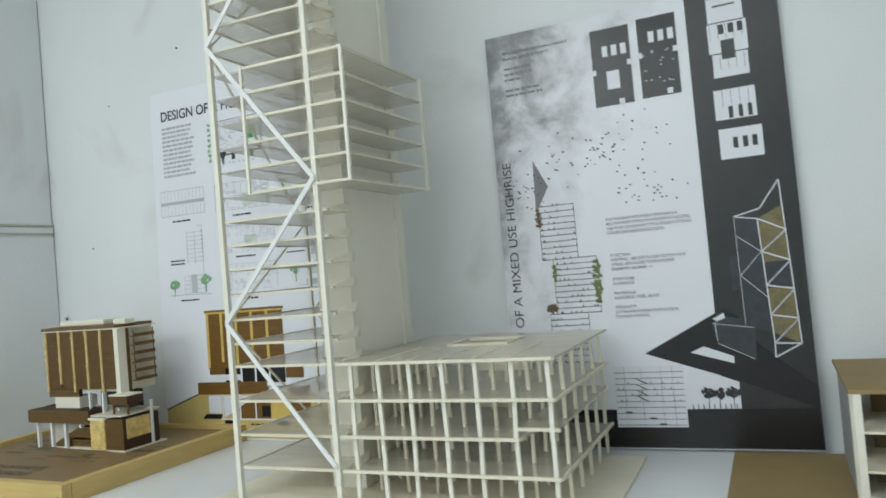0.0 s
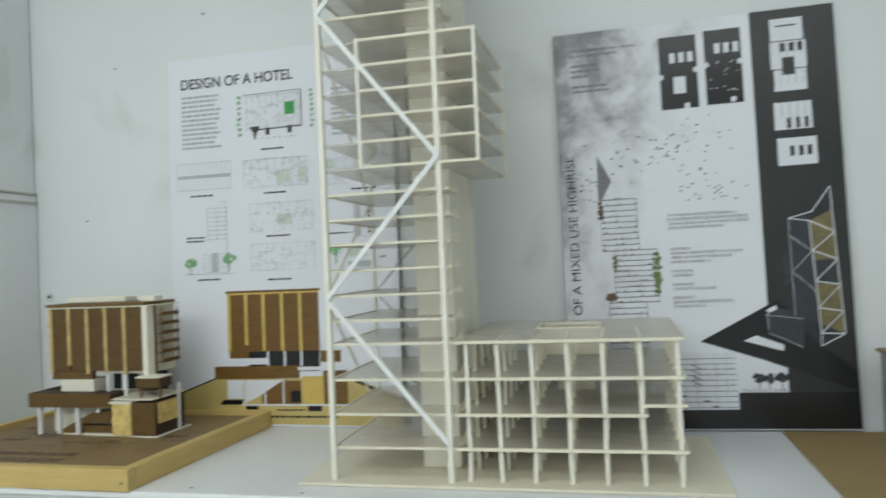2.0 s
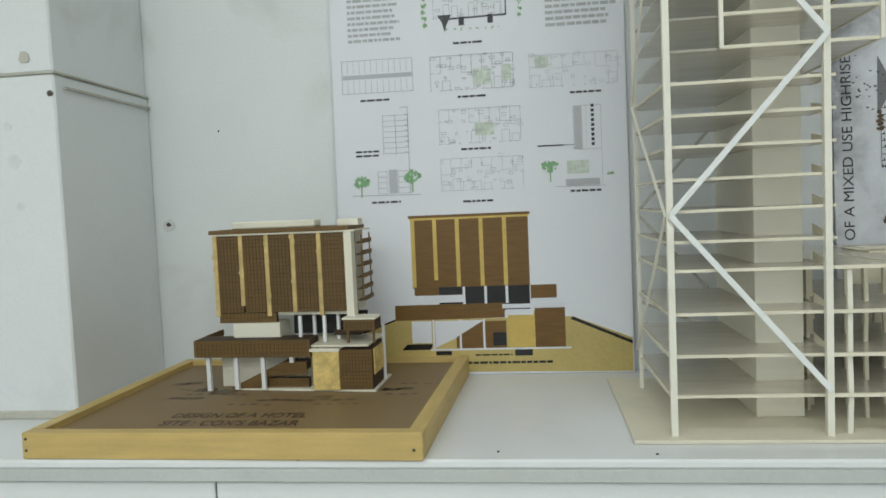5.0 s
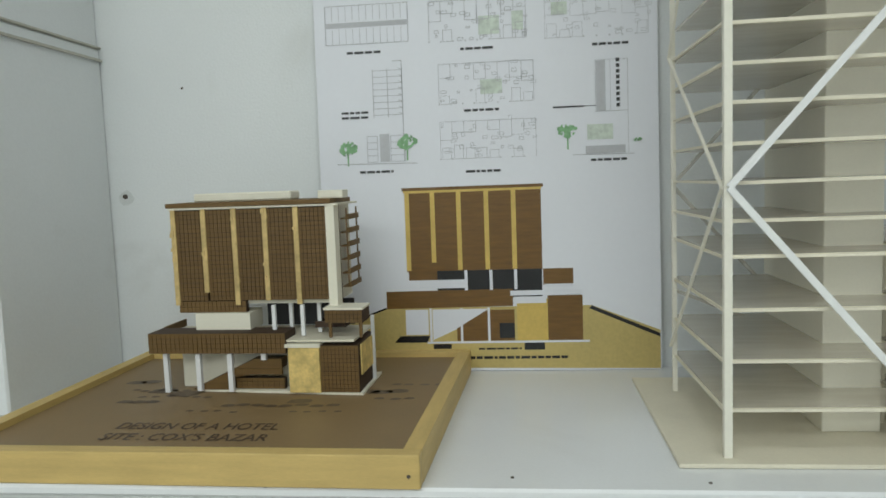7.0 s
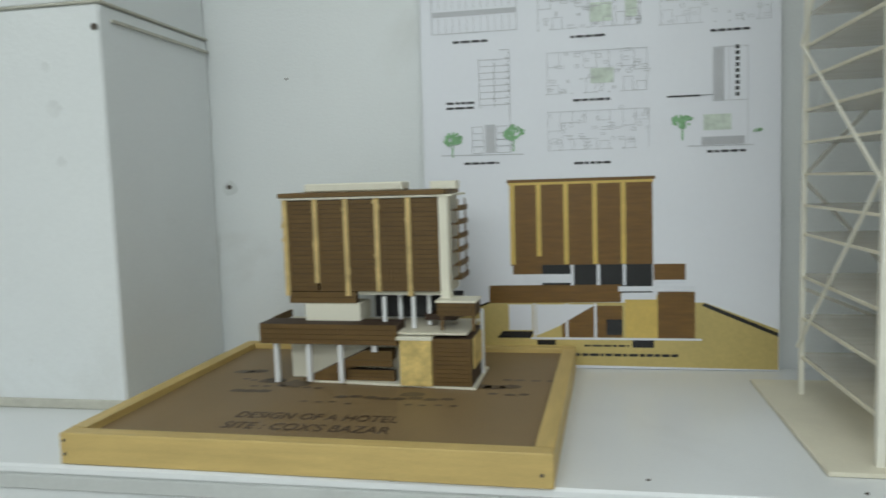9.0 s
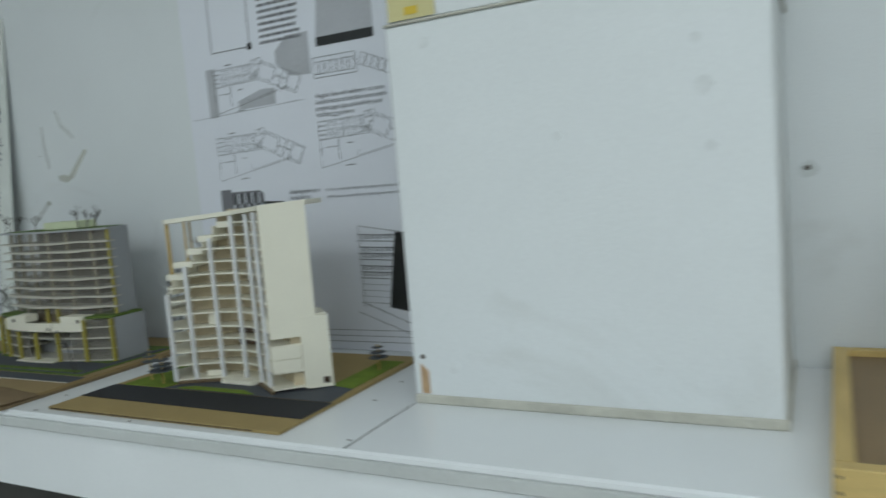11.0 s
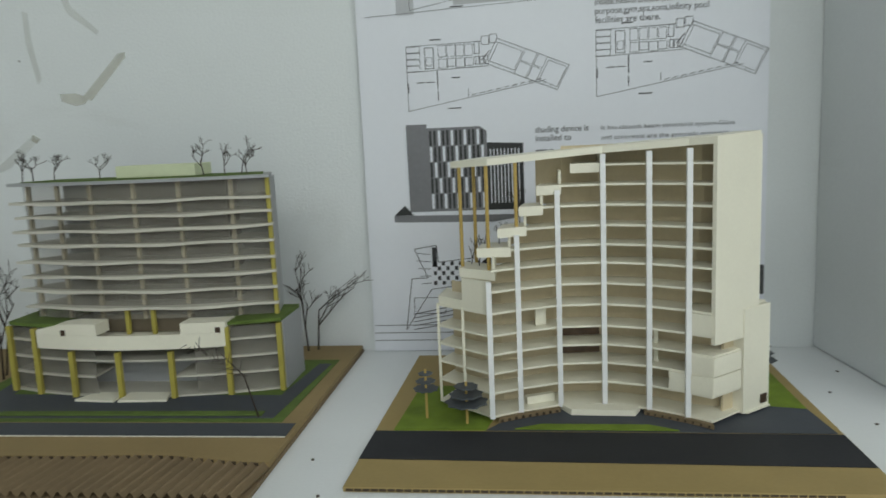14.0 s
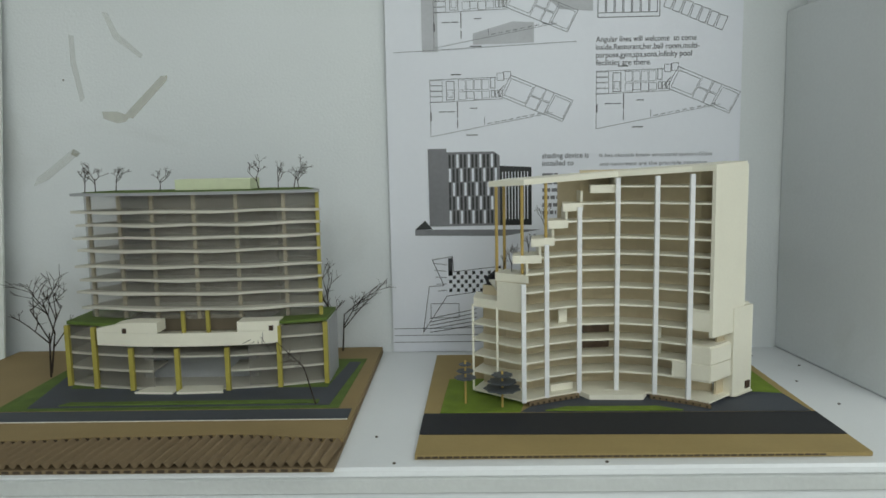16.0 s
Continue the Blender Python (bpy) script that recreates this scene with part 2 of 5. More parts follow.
def block(name, x0, y0, z0, x1, y1, z1, mat, parent=None, label="", bevel=0.0):
    bm = bmesh.new()
    box(bm, x0, y0, z0, x1, y1, z1)
    if bevel:
        soften(bm, bevel)
    return part(name, bm, mat, parent, label)


def stick(name, p, q, w, mat, parent, d=None, label=""):
    bm = bmesh.new()
    bar(bm, p, q, w, d)
    return part(name, bm, mat, parent, label)


def slab(name, pts, z0, z1, mat, parent, label=""):
    bm = bmesh.new()
    prism(bm, pts, z0, z1)
    return part(name, bm, mat, parent, label)


def thing(name, x, y, z, label, category, group="", rz=0, rx=0, ry=0):
    ob = new(name)
    ob.matrix_world = pose(x, y, z, rx, ry, rz)
    ob.empty_display_size = 0.05
    return tagged(ob, label, category, group)


def structure(name, ob_mat, x0, y0, z0, x1, y1, z1, label, bevel=0.0):
    return tagged(block(name, x0, y0, z0, x1, y1, z1, ob_mat, None, "", bevel), label, "", "", "structure")


# ---- the room ----
TOP, EDGE = 0.95, -0.49
structure("wall_north", M_WALL, -3.0, 0.0, 0.0, 5.2, 0.15, 2.9, "white painted plaster wall with faint stains")
structure("wall_south", M_WALL, -3.0, -5.15, 0.0, 5.2, -5.0, 2.9, "plain white painted wall")
structure("wall_west", M_WALL, -3.15, -5.15, 0.0, -3.0, 0.15, 2.9, "plain white painted wall")
structure("wall_east", M_WALL, 5.2, -5.15, 0.0, 5.35, 0.15, 2.9, "plain white painted wall")
structure("floor", M_FLOOR, -3.15, -5.15, -0.1, 5.35, 0.15, 0.0, "unseen floor, pale to bounce light upward")
structure("ceiling", M_CEIL, -3.15, -5.15, 2.9, 5.35, 0.15, 3.0, "plain white ceiling")

bm = bmesh.new()
prism(bm, [(0.871, -0.293), (1.385, -0.293), (1.385, -0.001), (0.842, -0.001)], TOP, 1.510)
soften(bm, 0.003)
tagged(part("pillar", bm, M_PILLAR), "white painted pillar casing with scuffs", "", "", "structure")
structure("pillar_upper", M_PILLAR, 0.874, -0.290, 1.513, 1.382, -0.001, 2.898, "white painted upper pillar", 0.003)
structure("trim", M_GRIME, 0.870, -0.2955, 1.510, 1.389, -0.002, 1.5135, "thin grimy ridge round the pillar", 0.001)
structure("baseboard", M_GRIME, 0.8715, -0.2965, TOP, 1.388, -0.003, TOP + 0.014, "dirty filler along the foot of the pillar", 0.002)
for side in (1.3885,):
    structure("trim", M_GRIME, side - 0.002, -0.27, 1.488, side + 0.002, -0.004, 1.492, "thin surface wire beside the pillar")

structure("ledge_joint", M_JOINT, 0.8700, EDGE + 0.002, TOP + 0.0001, 0.8711, -0.298, TOP + 0.0008, "dark crack across the white ledge")
structure("ledge", M_LEDGE, -2.99, EDGE, TOP - 0.012, 5.19, -0.002, TOP, "glossy white painted display ledge", 0.003)
structure("ledge_lip", M_LIP, -2.98, EDGE + 0.002, TOP - 0.031, 5.18, EDGE + 0.04, TOP - 0.0125, "worn edge strip of the ledge, greyer than its top", 0.002)
for k, (a, b) in enumerate(((-2.98, 1.699), (1.7015, 5.18))):
    structure(f"apron_{k + 1}", M_LEDGE, a, EDGE + 0.012, 0.806, b, EDGE + 0.035, TOP - 0.033, "white painted board under the ledge", 0.0015)
structure("joint_strip", M_JOINT, -2.97, EDGE + 0.016, 0.81, 5.17, EDGE + 0.03, TOP - 0.031, "dark gap behind the boards")
# Added sheet: its dark colour is the dimness below the apron.
structure("under_shade_sheet", M_UNDER_SHADE, -2.98, EDGE + 0.10, 0.001, 5.18, EDGE + 0.12, TOP - 0.014, "dark sheet standing in for the shade beneath the ledge")


def spots(name, mat, places, label, host_y):
    for x, z, r in places:
        bm = bmesh.new()
        ring = [bm.verts.new((x + r * (0.8 + 0.4 * random.random()) * math.cos(a), host_y, z + r * (0.8 + 0.4 * random.random()) * math.sin(a))) for a in [k * math.tau / 9 for k in range(9)]]
        back = [bm.verts.new((v.co.x, host_y + 0.0006, v.co.z)) for v in ring]
        bm.faces.new(ring)
        for i in range(9):
            j = (i + 1) % 9
            bm.faces.new((ring[i], ring[j], back[j], back[i]))
        tagged(part(name, bm, mat), label, "wall mark", "marks on the walls")


spots("nail_hole", M_HOLE, ((1.412, 1.258, 0.0045), (1.528, 1.438, 0.002), (-0.36, 1.425, 0.0015), (1.86, 1.905, 0.003), (1.62, 1.80, 0.002)), "small dark nail hole in the white plaster", -0.001)
spots("wall_stain", M_STAIN, ((1.413, 1.255, 0.013),), "pale grey stain round a nail hole", -0.0006)
spots("wall_smudge", M_SMUDGE, ((1.307, 1.373, 0.012), (1.312, 1.30, 0.008), (0.934, 1.480, 0.009), (0.940, 1.008, 0.010), (1.235, 1.018, 0.007), (1.300, 1.43, 0.007), (1.12, 1.33, 0.006)), "faint grey smudge on the white pillar", -0.2936)
spots("plaster_patch", M_GRIME, ((1.336, 1.538, 0.010),), "brown chipped patch on the white pillar", -0.2915)
spots("plaster_patch", M_HOLE, ((1.378, 1.478, 0.005), (0.889, 1.022, 0.004)), "small dark chip on the pillar's edge", -0.2945)
bm = bmesh.new()
prism(bm, [(0.884, -0.2946), (0.897, -0.2946), (0.897, -0.293), (0.884, -0.293)], 0.966, [1.012, 1.0, 1.0, 1.012])
tagged(part("paint_chip", bm, M_CHIP), "bare orange wood where the paint flaked off", "wall mark")
note = thing("sticky_note", 0.880, -0.2925, 1.516, "yellow paper note stuck on the white pillar", "paper note")
block("note_sheet", 0, -0.0008, 0, 0.075, 0.0, 0.07, M_NOTE, note)
block("note_print", 0.027, -0.0018, 0.006, 0.048, -0.001, 0.017, M_NOTE_MARK, note, "orange-yellow printed mark")


def tape(outline, mat=None):
    """A flat strip cut to an outline (x, z) on the wall."""
    bm = bmesh.new()
    top = [bm.verts.new((x, -0.0012, z)) for x, z in outline]
    low = [bm.verts.new((x, -0.0002, z)) for x, z in outline]
    bm.faces.new(top)
    for i in range(len(top)):
        j = (i + 1) % len(top)
        bm.faces.new((top[i], top[j], low[j], low[i]))
    return tagged(part("tape_strip", bm, mat or M_TAPE), "yellowed strip of old tape on the wall", "tape", "tape on the wall")


tape([(-0.286, 1.535), (-0.277, 1.533), (-0.262, 1.500), (-0.222, 1.464), (-0.226, 1.458), (-0.270, 1.492)])
tape([(-0.345, 1.500), (-0.337, 1.497), (-0.336, 1.455), (-0.326, 1.395), (-0.333, 1.388), (-0.345, 1.450)])
tape([(-0.298, 1.371), (-0.272, 1.371), (-0.250, 1.363), (-0.259, 1.354), (-0.274, 1.352), (-0.296, 1.360)], M_TAPE_OLD)
tape([(-0.262, 1.363), (-0.246, 1.359), (-0.184, 1.421), (-0.183, 1.429), (-0.194, 1.428)], M_TAPE_OLD)
tape([(-0.425, 1.249), (-0.418, 1.262), (-0.352, 1.310), (-0.340, 1.302), (-0.350, 1.296), (-0.400, 1.258)])
tape([(-0.342, 1.303), (-0.352, 1.310), (-0.357, 1.301), (-0.347, 1.296)], M_TAPE_OLD)
for x, y in ((0.228, -0.478), (0.46, -0.479), (0.80, -0.30), (0.83, -0.12), (0.79, -0.20), (0.86, -0.46), (0.20, -0.40), (2.08, -0.46), (2.28, -0.47), (1.82, -0.487)):
    bm = bmesh.new()
    rod(bm, (x, y, TOP - 0.001), (x, y, TOP + 0.0012), 0.0022, 0.0018)
    tagged(part("screw_head", bm, M_HOLE), "small dark screw head in the white ledge", "screw", "screws in the ledge")


# ---- printed boards ----
ORG = [0.0, 0.0]


def quad(bm, pts, d):
    """A printed patch through points (x, z) of the wall, d in front of its sheet."""
    bm.faces.new([bm.verts.new((x - ORG[0], -d, z - ORG[1])) for x, z in pts])


def rect(bm, x0, z0, x1, z1, d=0.0008):
    quad(bm, [(x0, z0), (x1, z0), (x1, z1), (x0, z1)], d)


def line(bm, a, b, w=0.0008, d=0.0008):
    v = Vector((b[0] - a[0], b[1] - a[1]))
    n = Vector((-v.y, v.x)).normalized() * w / 2
    quad(bm, [(a[0] - n.x, a[1] - n.y), (b[0] - n.x, b[1] - n.y), (b[0] + n.x, b[1] + n.y), (a[0] + n.x, a[1] + n.y)], d)


def loop(bm, pts, w=0.0008, d=0.0008):
    for a, b in zip(pts, pts[1:] + pts[:1]):
        line(bm, a, b, w, d)


def ring_rect(bm, x0, z0, x1, z1, w=0.0008, d=0.0008):
    loop(bm, [(x0, z0), (x1, z0), (x1, z1), (x0, z1)], w, d)


def prints(name, bm, mat, parent):
    """Printed patches: a few become parts of their own, a fine drawing stays one."""
    if len(bm.faces) > 16:
        ob = part(name, bm, mat, parent)
        ob["kind"] = "stuff"
        return
    for f in bm.faces:
        one = bmesh.new()
        one.faces.new([one.verts.new(v.co) for v in f.verts])
        part(name, one, mat, parent)
    bm.free()


def lettering(name, words, x, z, size, parent, mat=None, turn=0, width=None, d=0.001, bold=0.0):
    """Real letters; width squeezes the line to that length."""
    cu = bpy.data.curves.new(name, "FONT")
    cu.body, cu.size, cu.offset = words, size, bold
    tmp = new("tmp_letters", cu)
    me = bpy.data.meshes.new_from_object(tmp.evaluated_get(bpy.context.evaluated_depsgraph_get()))
    bpy.data.objects.remove(tmp)
    me.name = name
    xs = [v.co.x for v in me.vertices]
    k = width / (max(xs) - min(xs)) if width else 1.0
    c, s = math.cos(radians(turn)), math.sin(radians(turn))
    for v in me.vertices:
        a, b = (v.co.x - min(xs)) * k, v.co.y
        v.co = (x - ORG[0] + a * c - b * s, -d, z - ORG[1] + a * s + b * c)
    me.materials.clear()
    me.materials.append(mat or M_INK)
    ob = new(name, me)
    ob.parent = parent
    return ob


def text_bars(bm, x0, z1, x1, rows, pitch, thick, rng, ragged=0.2, d=0.0008):
    """Unreadable small print as word bars."""
    for r in range(rows):
        x, end = x0, x1 - (x1 - x0) * ragged * rng.random()
        while x < end - 0.002:
            w = min(rng.uniform(0.005, 0.018), end - x)
            rect(bm, x, z1 - r * pitch - thick, x + w, z1 - r * pitch, d)
            x += w + 0.0022


def plan_drawing(bm, x0, z0, x1, z1, rng, w=0.0007, cells=7):
    """A faint floor plan: outline, partitions, columns and fittings."""
    n = cells
    for i in range(n):
        a = x0 + (x1 - x0) * i / n
        b = x0 + (x1 - x0) * (i + 1) / n
        h = z1 - (z1 - z0) * rng.uniform(0.25, 0.5)
        if rng.random() < 0.8:
            ring_rect(bm, a, h, b, z1, w)
        if rng.random() < 0.5:
            ring_rect(bm, a + 0.003, z0, b - 0.002, z0 + (z1 - z0) * rng.uniform(0.2, 0.4), w)
        for _ in range(4):
            u, v = rng.uniform(a, b), rng.uniform(z0, z1)
            ring_rect(bm, u, v, u + rng.uniform(0.003, 0.01), v + rng.uniform(0.002, 0.006), w)
        rect(bm, a - 0.001, z0 - 0.001, a + 0.001, z0 + 0.001, 0.0009)
    line(bm, (x0, z0), (x0, z1), w)
    line(bm, (x0, z1), (x1, z1), w)
    line(bm, (x1, z0), (x1, z1), w)


def foliage(bm, x, z, r, rng, count=26, leaf=0.006, d=0.0012):
    for _ in range(count):
        a, q = rng.random() * math.tau, r * math.sqrt(rng.random())
        cx, cz, s = x + q * math.cos(a), z + q * 0.7 * math.sin(a), leaf * rng.uniform(0.5, 1.2)
        n = rng.randint(4, 6)
        t = rng.random()
        quad(bm, [(cx + s * rng.uniform(0.5, 1) * math.cos(t + k * math.tau / n), cz + s * rng.uniform(0.5, 1) * math.sin(t + k * math.tau / n)) for k in range(n)], d + 0.0003 * rng.random())


def board(name, x, y, w, h, label, mat, thick=0.004, rx=0.0, ry=0.0):
    ob = thing(name, x, y, TOP + 0.001, label, "poster", "", 0, rx, ry)
    block("sheet", 0, 0, 0, w, thick, h, mat, ob)
    ORG[0], ORG[1] = x, TOP + 0.001
    return ob


# hotel poster, taped flat on the wall beside the pillar
rng = random.Random(11)
p1 = board("hotel_poster", 1.766, -0.0245, 0.548, 0.85, "white hotel design poster with plans and a printed photo", M_PAPER, 0.004, -1.3)
lettering("title", "DESIGN OF A HOTEL", 1.800, 1.729, 0.034, p1, M_INK, 0, 0.282, bold=0.0004)
bm = bmesh.new()
text_bars(bm, 1.800, 1.712, 1.905, 12, 0.0108, 0.0052, rng)
text_bars(bm, 2.172, 1.70, 2.300, 10, 0.0112, 0.0056, rng)
prints("paragraph", bm, M_INK_FAINT, p1)
bm = bmesh.new()
rect(bm, 2.060, 1.650, 2.084, 1.678, 0.0011)
prints("green_court", bm, M_PGREEN, p1)
bm = bmesh.new()
plan_drawing(bm, 1.965, 1.622, 2.092, 1.698, rng, 0.0007, 8)
prints("ground_plan", bm, M_INK_SOFT, p1)
bm = bmesh.new()
line(bm, (1.985, 1.620), (2.100, 1.622), 0.003)
line(bm, (2.100, 1.622), (2.100, 1.702), 0.0022)
line(bm, (1.955, 1.702), (2.100, 1.704), 0.0012)
for u, v in ((2.012, 1.607), (2.066, 1.608)):
    rect(bm, u, v, u + 0.010, v + 0.016)
quad(bm, [(1.972, 1.628), (1.998, 1.628), (1.990, 1.612), (1.985, 1.596), (1.981, 1.614)], 0.0009)
for a, b in ((2.0, 1.575), (1.819, 1.478), (2.005, 1.475), (2.213, 1.471), (2.008, 1.377), (2.008, 1.279), (1.833, 1.284), (2.208, 1.290)):
    text_bars(bm, a, b + 0.0018, a + 0.056, 1, 0.01, 0.0038, rng, 0)
text_bars(bm, 1.806, 1.383, 1.853, 2, 0.008, 0.0035, rng, 0.1)
rect(bm, 2.150, 1.374, 2.198, 1.3765)
rect(bm, 2.150, 1.3748, 2.217, 1.3758)
for k in range(9):
    rect(bm, 2.249, 1.372 + k * 0.0088, 2.2545, 1.3775 + k * 0.0088, 0.0011)
prints("caption_block", bm, M_INK, p1)
bm = bmesh.new()
for k in range(8):
    foliage(bm, 1.947 + 0.001 * rng.random(), 1.61 + k * 0.0125, 0.004, rng, 5, 0.004)
    foliage(bm, 2.125, 1.62 + k * 0.0115, 0.004, rng, 4, 0.004)
    foliage(bm, 1.99 + k * 0.014, 1.600, 0.003, rng, 2, 0.002)
for u, v in ((1.814, 1.325), (1.913, 1.331), (2.172, 1.338)):
    foliage(bm, u, v, 0.014, rng, 34, 0.0052)
    line(bm, (u, v - 0.03), (u, v), 0.0025)
foliage(bm, 2.281, 1.318, 0.005, rng, 5, 0.003)
prints("printed_tree", bm, M_PLEAF, p1)
bm = bmesh.new()
ring_rect(bm, 1.785, 1.492, 1.921, 1.554, 0.001)
for k in range(13):
    u = 1.785 + 0.136 * k / 12
    line(bm, (u, 1.492), (u, 1.516), 0.0007)
    line(bm, (u, 1.530), (u, 1.554), 0.0007)
plan_drawing(bm, 1.955, 1.488, 2.110, 1.552, rng, 0.0008, 8)
plan_drawing(bm, 2.140, 1.484, 2.300, 1.542, rng, 0.0005, 8)
plan_drawing(bm, 1.968, 1.388, 2.120, 1.452, rng, 0.0006, 8)
plan_drawing(bm, 1.968, 1.300, 2.122, 1.360, rng, 0.0005, 8)
for k in range(8):
    line(bm, (1.860, 1.376 + k * 0.0102), (1.908, 1.376 + k * 0.0102), 0.0008)
    line(bm, (1.902, 1.379 + k * 0.0102), (1.908, 1.376 + k * 0.0102), 0.0008)
for u in (1.860, 1.884, 1.908):
    line(bm, (u, 1.372), (u, 1.450), 0.0010)
line(bm, (1.908, 1.300), (1.908, 1.462), 0.0010)
line(bm, (1.893, 1.462), (1.908, 1.462), 0.0010)
line(bm, (1.796, 1.298), (1.929, 1.296), 0.0012)
for u0, u1 in ((1.847, 1.864), (1.886, 1.910)):
    for k in range(4):
        ring_rect(bm, u0, 1.300 + k * 0.0105, u1, 1.3105 + k * 0.0105, 0.0008)
ring_rect(bm, 2.217, 1.366, 2.267, 1.446, 0.0007)
ring_rect(bm, 2.232, 1.366, 2.240, 1.446, 0.0005)
line(bm, (2.180, 1.299), (2.275, 1.298), 0.001)
line(bm, (2.267, 1.30), (2.267, 1.366), 0.0006)
prints("line_drawing", bm, M_INK_FAINT, p1)
bm = bmesh.new()
rect(bm, 1.786, 1.519, 1.920, 1.527, 0.0006)
rect(bm, 2.218, 1.367, 2.232, 1.445, 0.0006)
rect(bm, 2.20, 1.300, 2.262, 1.312, 0.0006)
rect(bm, 1.868, 1.300, 1.884, 1.345, 0.0006)
prints("grey_tint", bm, M_INK_PALE, p1)
bm = bmesh.new()
rect(bm, 2.203, 1.322, 2.243, 1.346, 0.0006)
rect(bm, 2.035, 1.496, 2.068, 1.525, 0.0006)
rect(bm, 2.088, 1.50, 2.106, 1.53, 0.0006)
rect(bm, 2.035, 1.402, 2.07, 1.425, 0.0006)
rect(bm, 2.150, 1.52, 2.175, 1.54, 0.0006)
prints("green_tint", bm, M_PGHOST, p1)
# printed photograph of the hotel model at the foot of the poster
bm = bmesh.new()
quad(bm, [(1.768, 0.958), (2.312, 0.953), (2.312, 1.015), (2.205, 1.057), (1.868, 1.057), (1.768, 1.02)], 0.0006)
prints("printed_board", bm, M_PBOARD, p1)
bm = bmesh.new()
quad(bm, [(2.205, 1.057), (2.209, 1.0545), (2.312, 1.010), (2.312, 1.004), (2.20, 1.052)], 0.0008)
line(bm, (1.768, 1.020), (1.868, 1.057), 0.003)
quad(bm, [(1.880, 0.999), (1.935, 0.999), (1.940, 1.010), (1.890, 1.010)], 0.0008)
rect(bm, 1.945, 0.988, 1.975, 0.996)
rect(bm, 2.095, 0.985, 2.128, 0.997)
text_bars(bm, 2.004, 0.975, 2.168, 1, 0.01, 0.0045, rng, 0)
text_bars(bm, 2.02, 0.989, 2.090, 1, 0.01, 0.003, rng, 0)
rect(bm, 1.955, 1.072, 2.126, 1.118, 0.0009)
rect(bm, 2.055, 1.005, 2.080, 1.03, 0.0011)
prints("printed_shadow", bm, M_PBLACK, p1)
bm = bmesh.new()
rect(bm, 1.905, 1.117, 2.127, 1.250)
rect(bm, 1.908, 1.103, 1.998, 1.118)
rect(bm, 2.128, 1.092, 2.176, 1.118)
quad(bm, [(1.869, 1.056), (2.078, 1.058), (2.078, 1.086), (1.869, 1.085)], 0.0010)
rect(bm, 2.134, 0.998, 2.190, 1.074)
quad(bm, [(1.985, 1.001), (2.080, 1.001), (2.080, 1.052), (2.035, 1.052), (1.985, 1.022)], 0.0009)
prints("printed_walnut", bm, M_PWALNUT, p1)
bm = bmesh.new()
for u in (1.905, 1.947, 1.990, 2.035, 2.079):
    rect(bm, u, 1.119 if u != 1.947 else 1.132, u + 0.0075, 1.249, 0.0011)
rect(bm, 1.903, 1.2465, 2.128, 1.2505, 0.0012)
rect(bm, 2.084, 1.001, 2.134, 1.069, 0.0012)
prints("printed_straw", bm, M_PSTRAW, p1)
bm = bmesh.new()
rect(bm, 1.925, 1.089, 2.000, 1.103, 0.0011)
rect(bm, 2.074, 1.075, 2.190, 1.083, 0.0013)
rect(bm, 2.080, 1.062, 2.132, 1.073, 0.0014)
for u in (2.041, 2.081, 2.0):
    rect(bm, u, 1.085, u + 0.005, 1.118, 0.0012)
for u in (1.940, 1.991, 2.036):
    rect(bm, u, 1.0, u + 0.004, 1.056, 0.0012)
quad(bm, [(1.945, 1.003), (1.992, 1.024), (2.035, 1.046), (2.035, 1.054), (1.945, 1.054)], 0.0008)
quad(bm, [(1.90, 1.012), (1.938, 1.012), (1.938, 1.054), (1.90, 1.054)], 0.0008)
rect(bm, 1.935, 0.997, 2.200, 1.0005, 0.0013)
rect(bm, 2.130, 1.088, 2.176, 1.093, 0.0011)
prints("printed_white", bm, M_PWHITE, p1)
bm = bmesh.new()
rect(bm, 1.901, 1.2505, 2.131, 1.2555, 0.0012)
prints("printed_roofline", bm, M_PWALNUT, p1)

# highrise poster leaning on the wall
rng = random.Random(5)
pm = board("highrise_poster", 2.672, -0.030, 0.530, 0.806, "glossy grey highrise design poster leaning against the wall", M_CLOUD, 0.005, -1.4, -0.5)
bm = bmesh.new()
quad(bm, [(3.052, 0.958), (3.202, 0.955), (3.202, 1.757), (3.052, 1.757)], 0.0006)
prints("charcoal_strip", bm, M_CHAR, pm)
bm = bmesh.new()
rect(bm, 2.672, 0.953, 3.202, 1.022, 0.0012)
quad(bm, [(2.926, 1.122), (3.067, 1.196), (3.09, 1.18), (3.09, 1.155), (3.20, 1.06), (3.20, 1.022), (3.08, 1.07)], 0.0009)
rect(bm, 2.880, 1.582, 2.951, 1.727, 0.0009)
rect(bm, 2.966, 1.584, 3.034, 1.731, 0.0009)
prints("black_area", bm, M_PBLACK, pm)
bm = bmesh.new()
quad(bm, [(3.005, 1.121), (3.028, 1.131), (3.076, 1.112), (3.076, 1.100)], 0.0012)
rect(bm, 2.990, 1.022, 3.080, 1.058, 0.0007)
quad(bm, [(2.990, 1.058), (3.08, 1.058), (3.08, 1.068), (3.0, 1.098)], 0.0007)
quad(bm, [(3.047, 1.178), (3.066, 1.188), (3.068, 1.179), (3.055, 1.174)], 0.0013)
rect(bm, 2.866, 0.990, 2.990, 1.100, 0.0014)
for a, b, c, d in ((3.088, 1.695, 3.146, 1.738), (3.086, 1.640, 3.150, 1.693), (3.090, 1.597, 3.148, 1.638), (3.086, 1.522, 3.153, 1.575), (3.088, 1.453, 3.158, 1.506)):
    rect(bm, a, b, c, d, 0.0012)
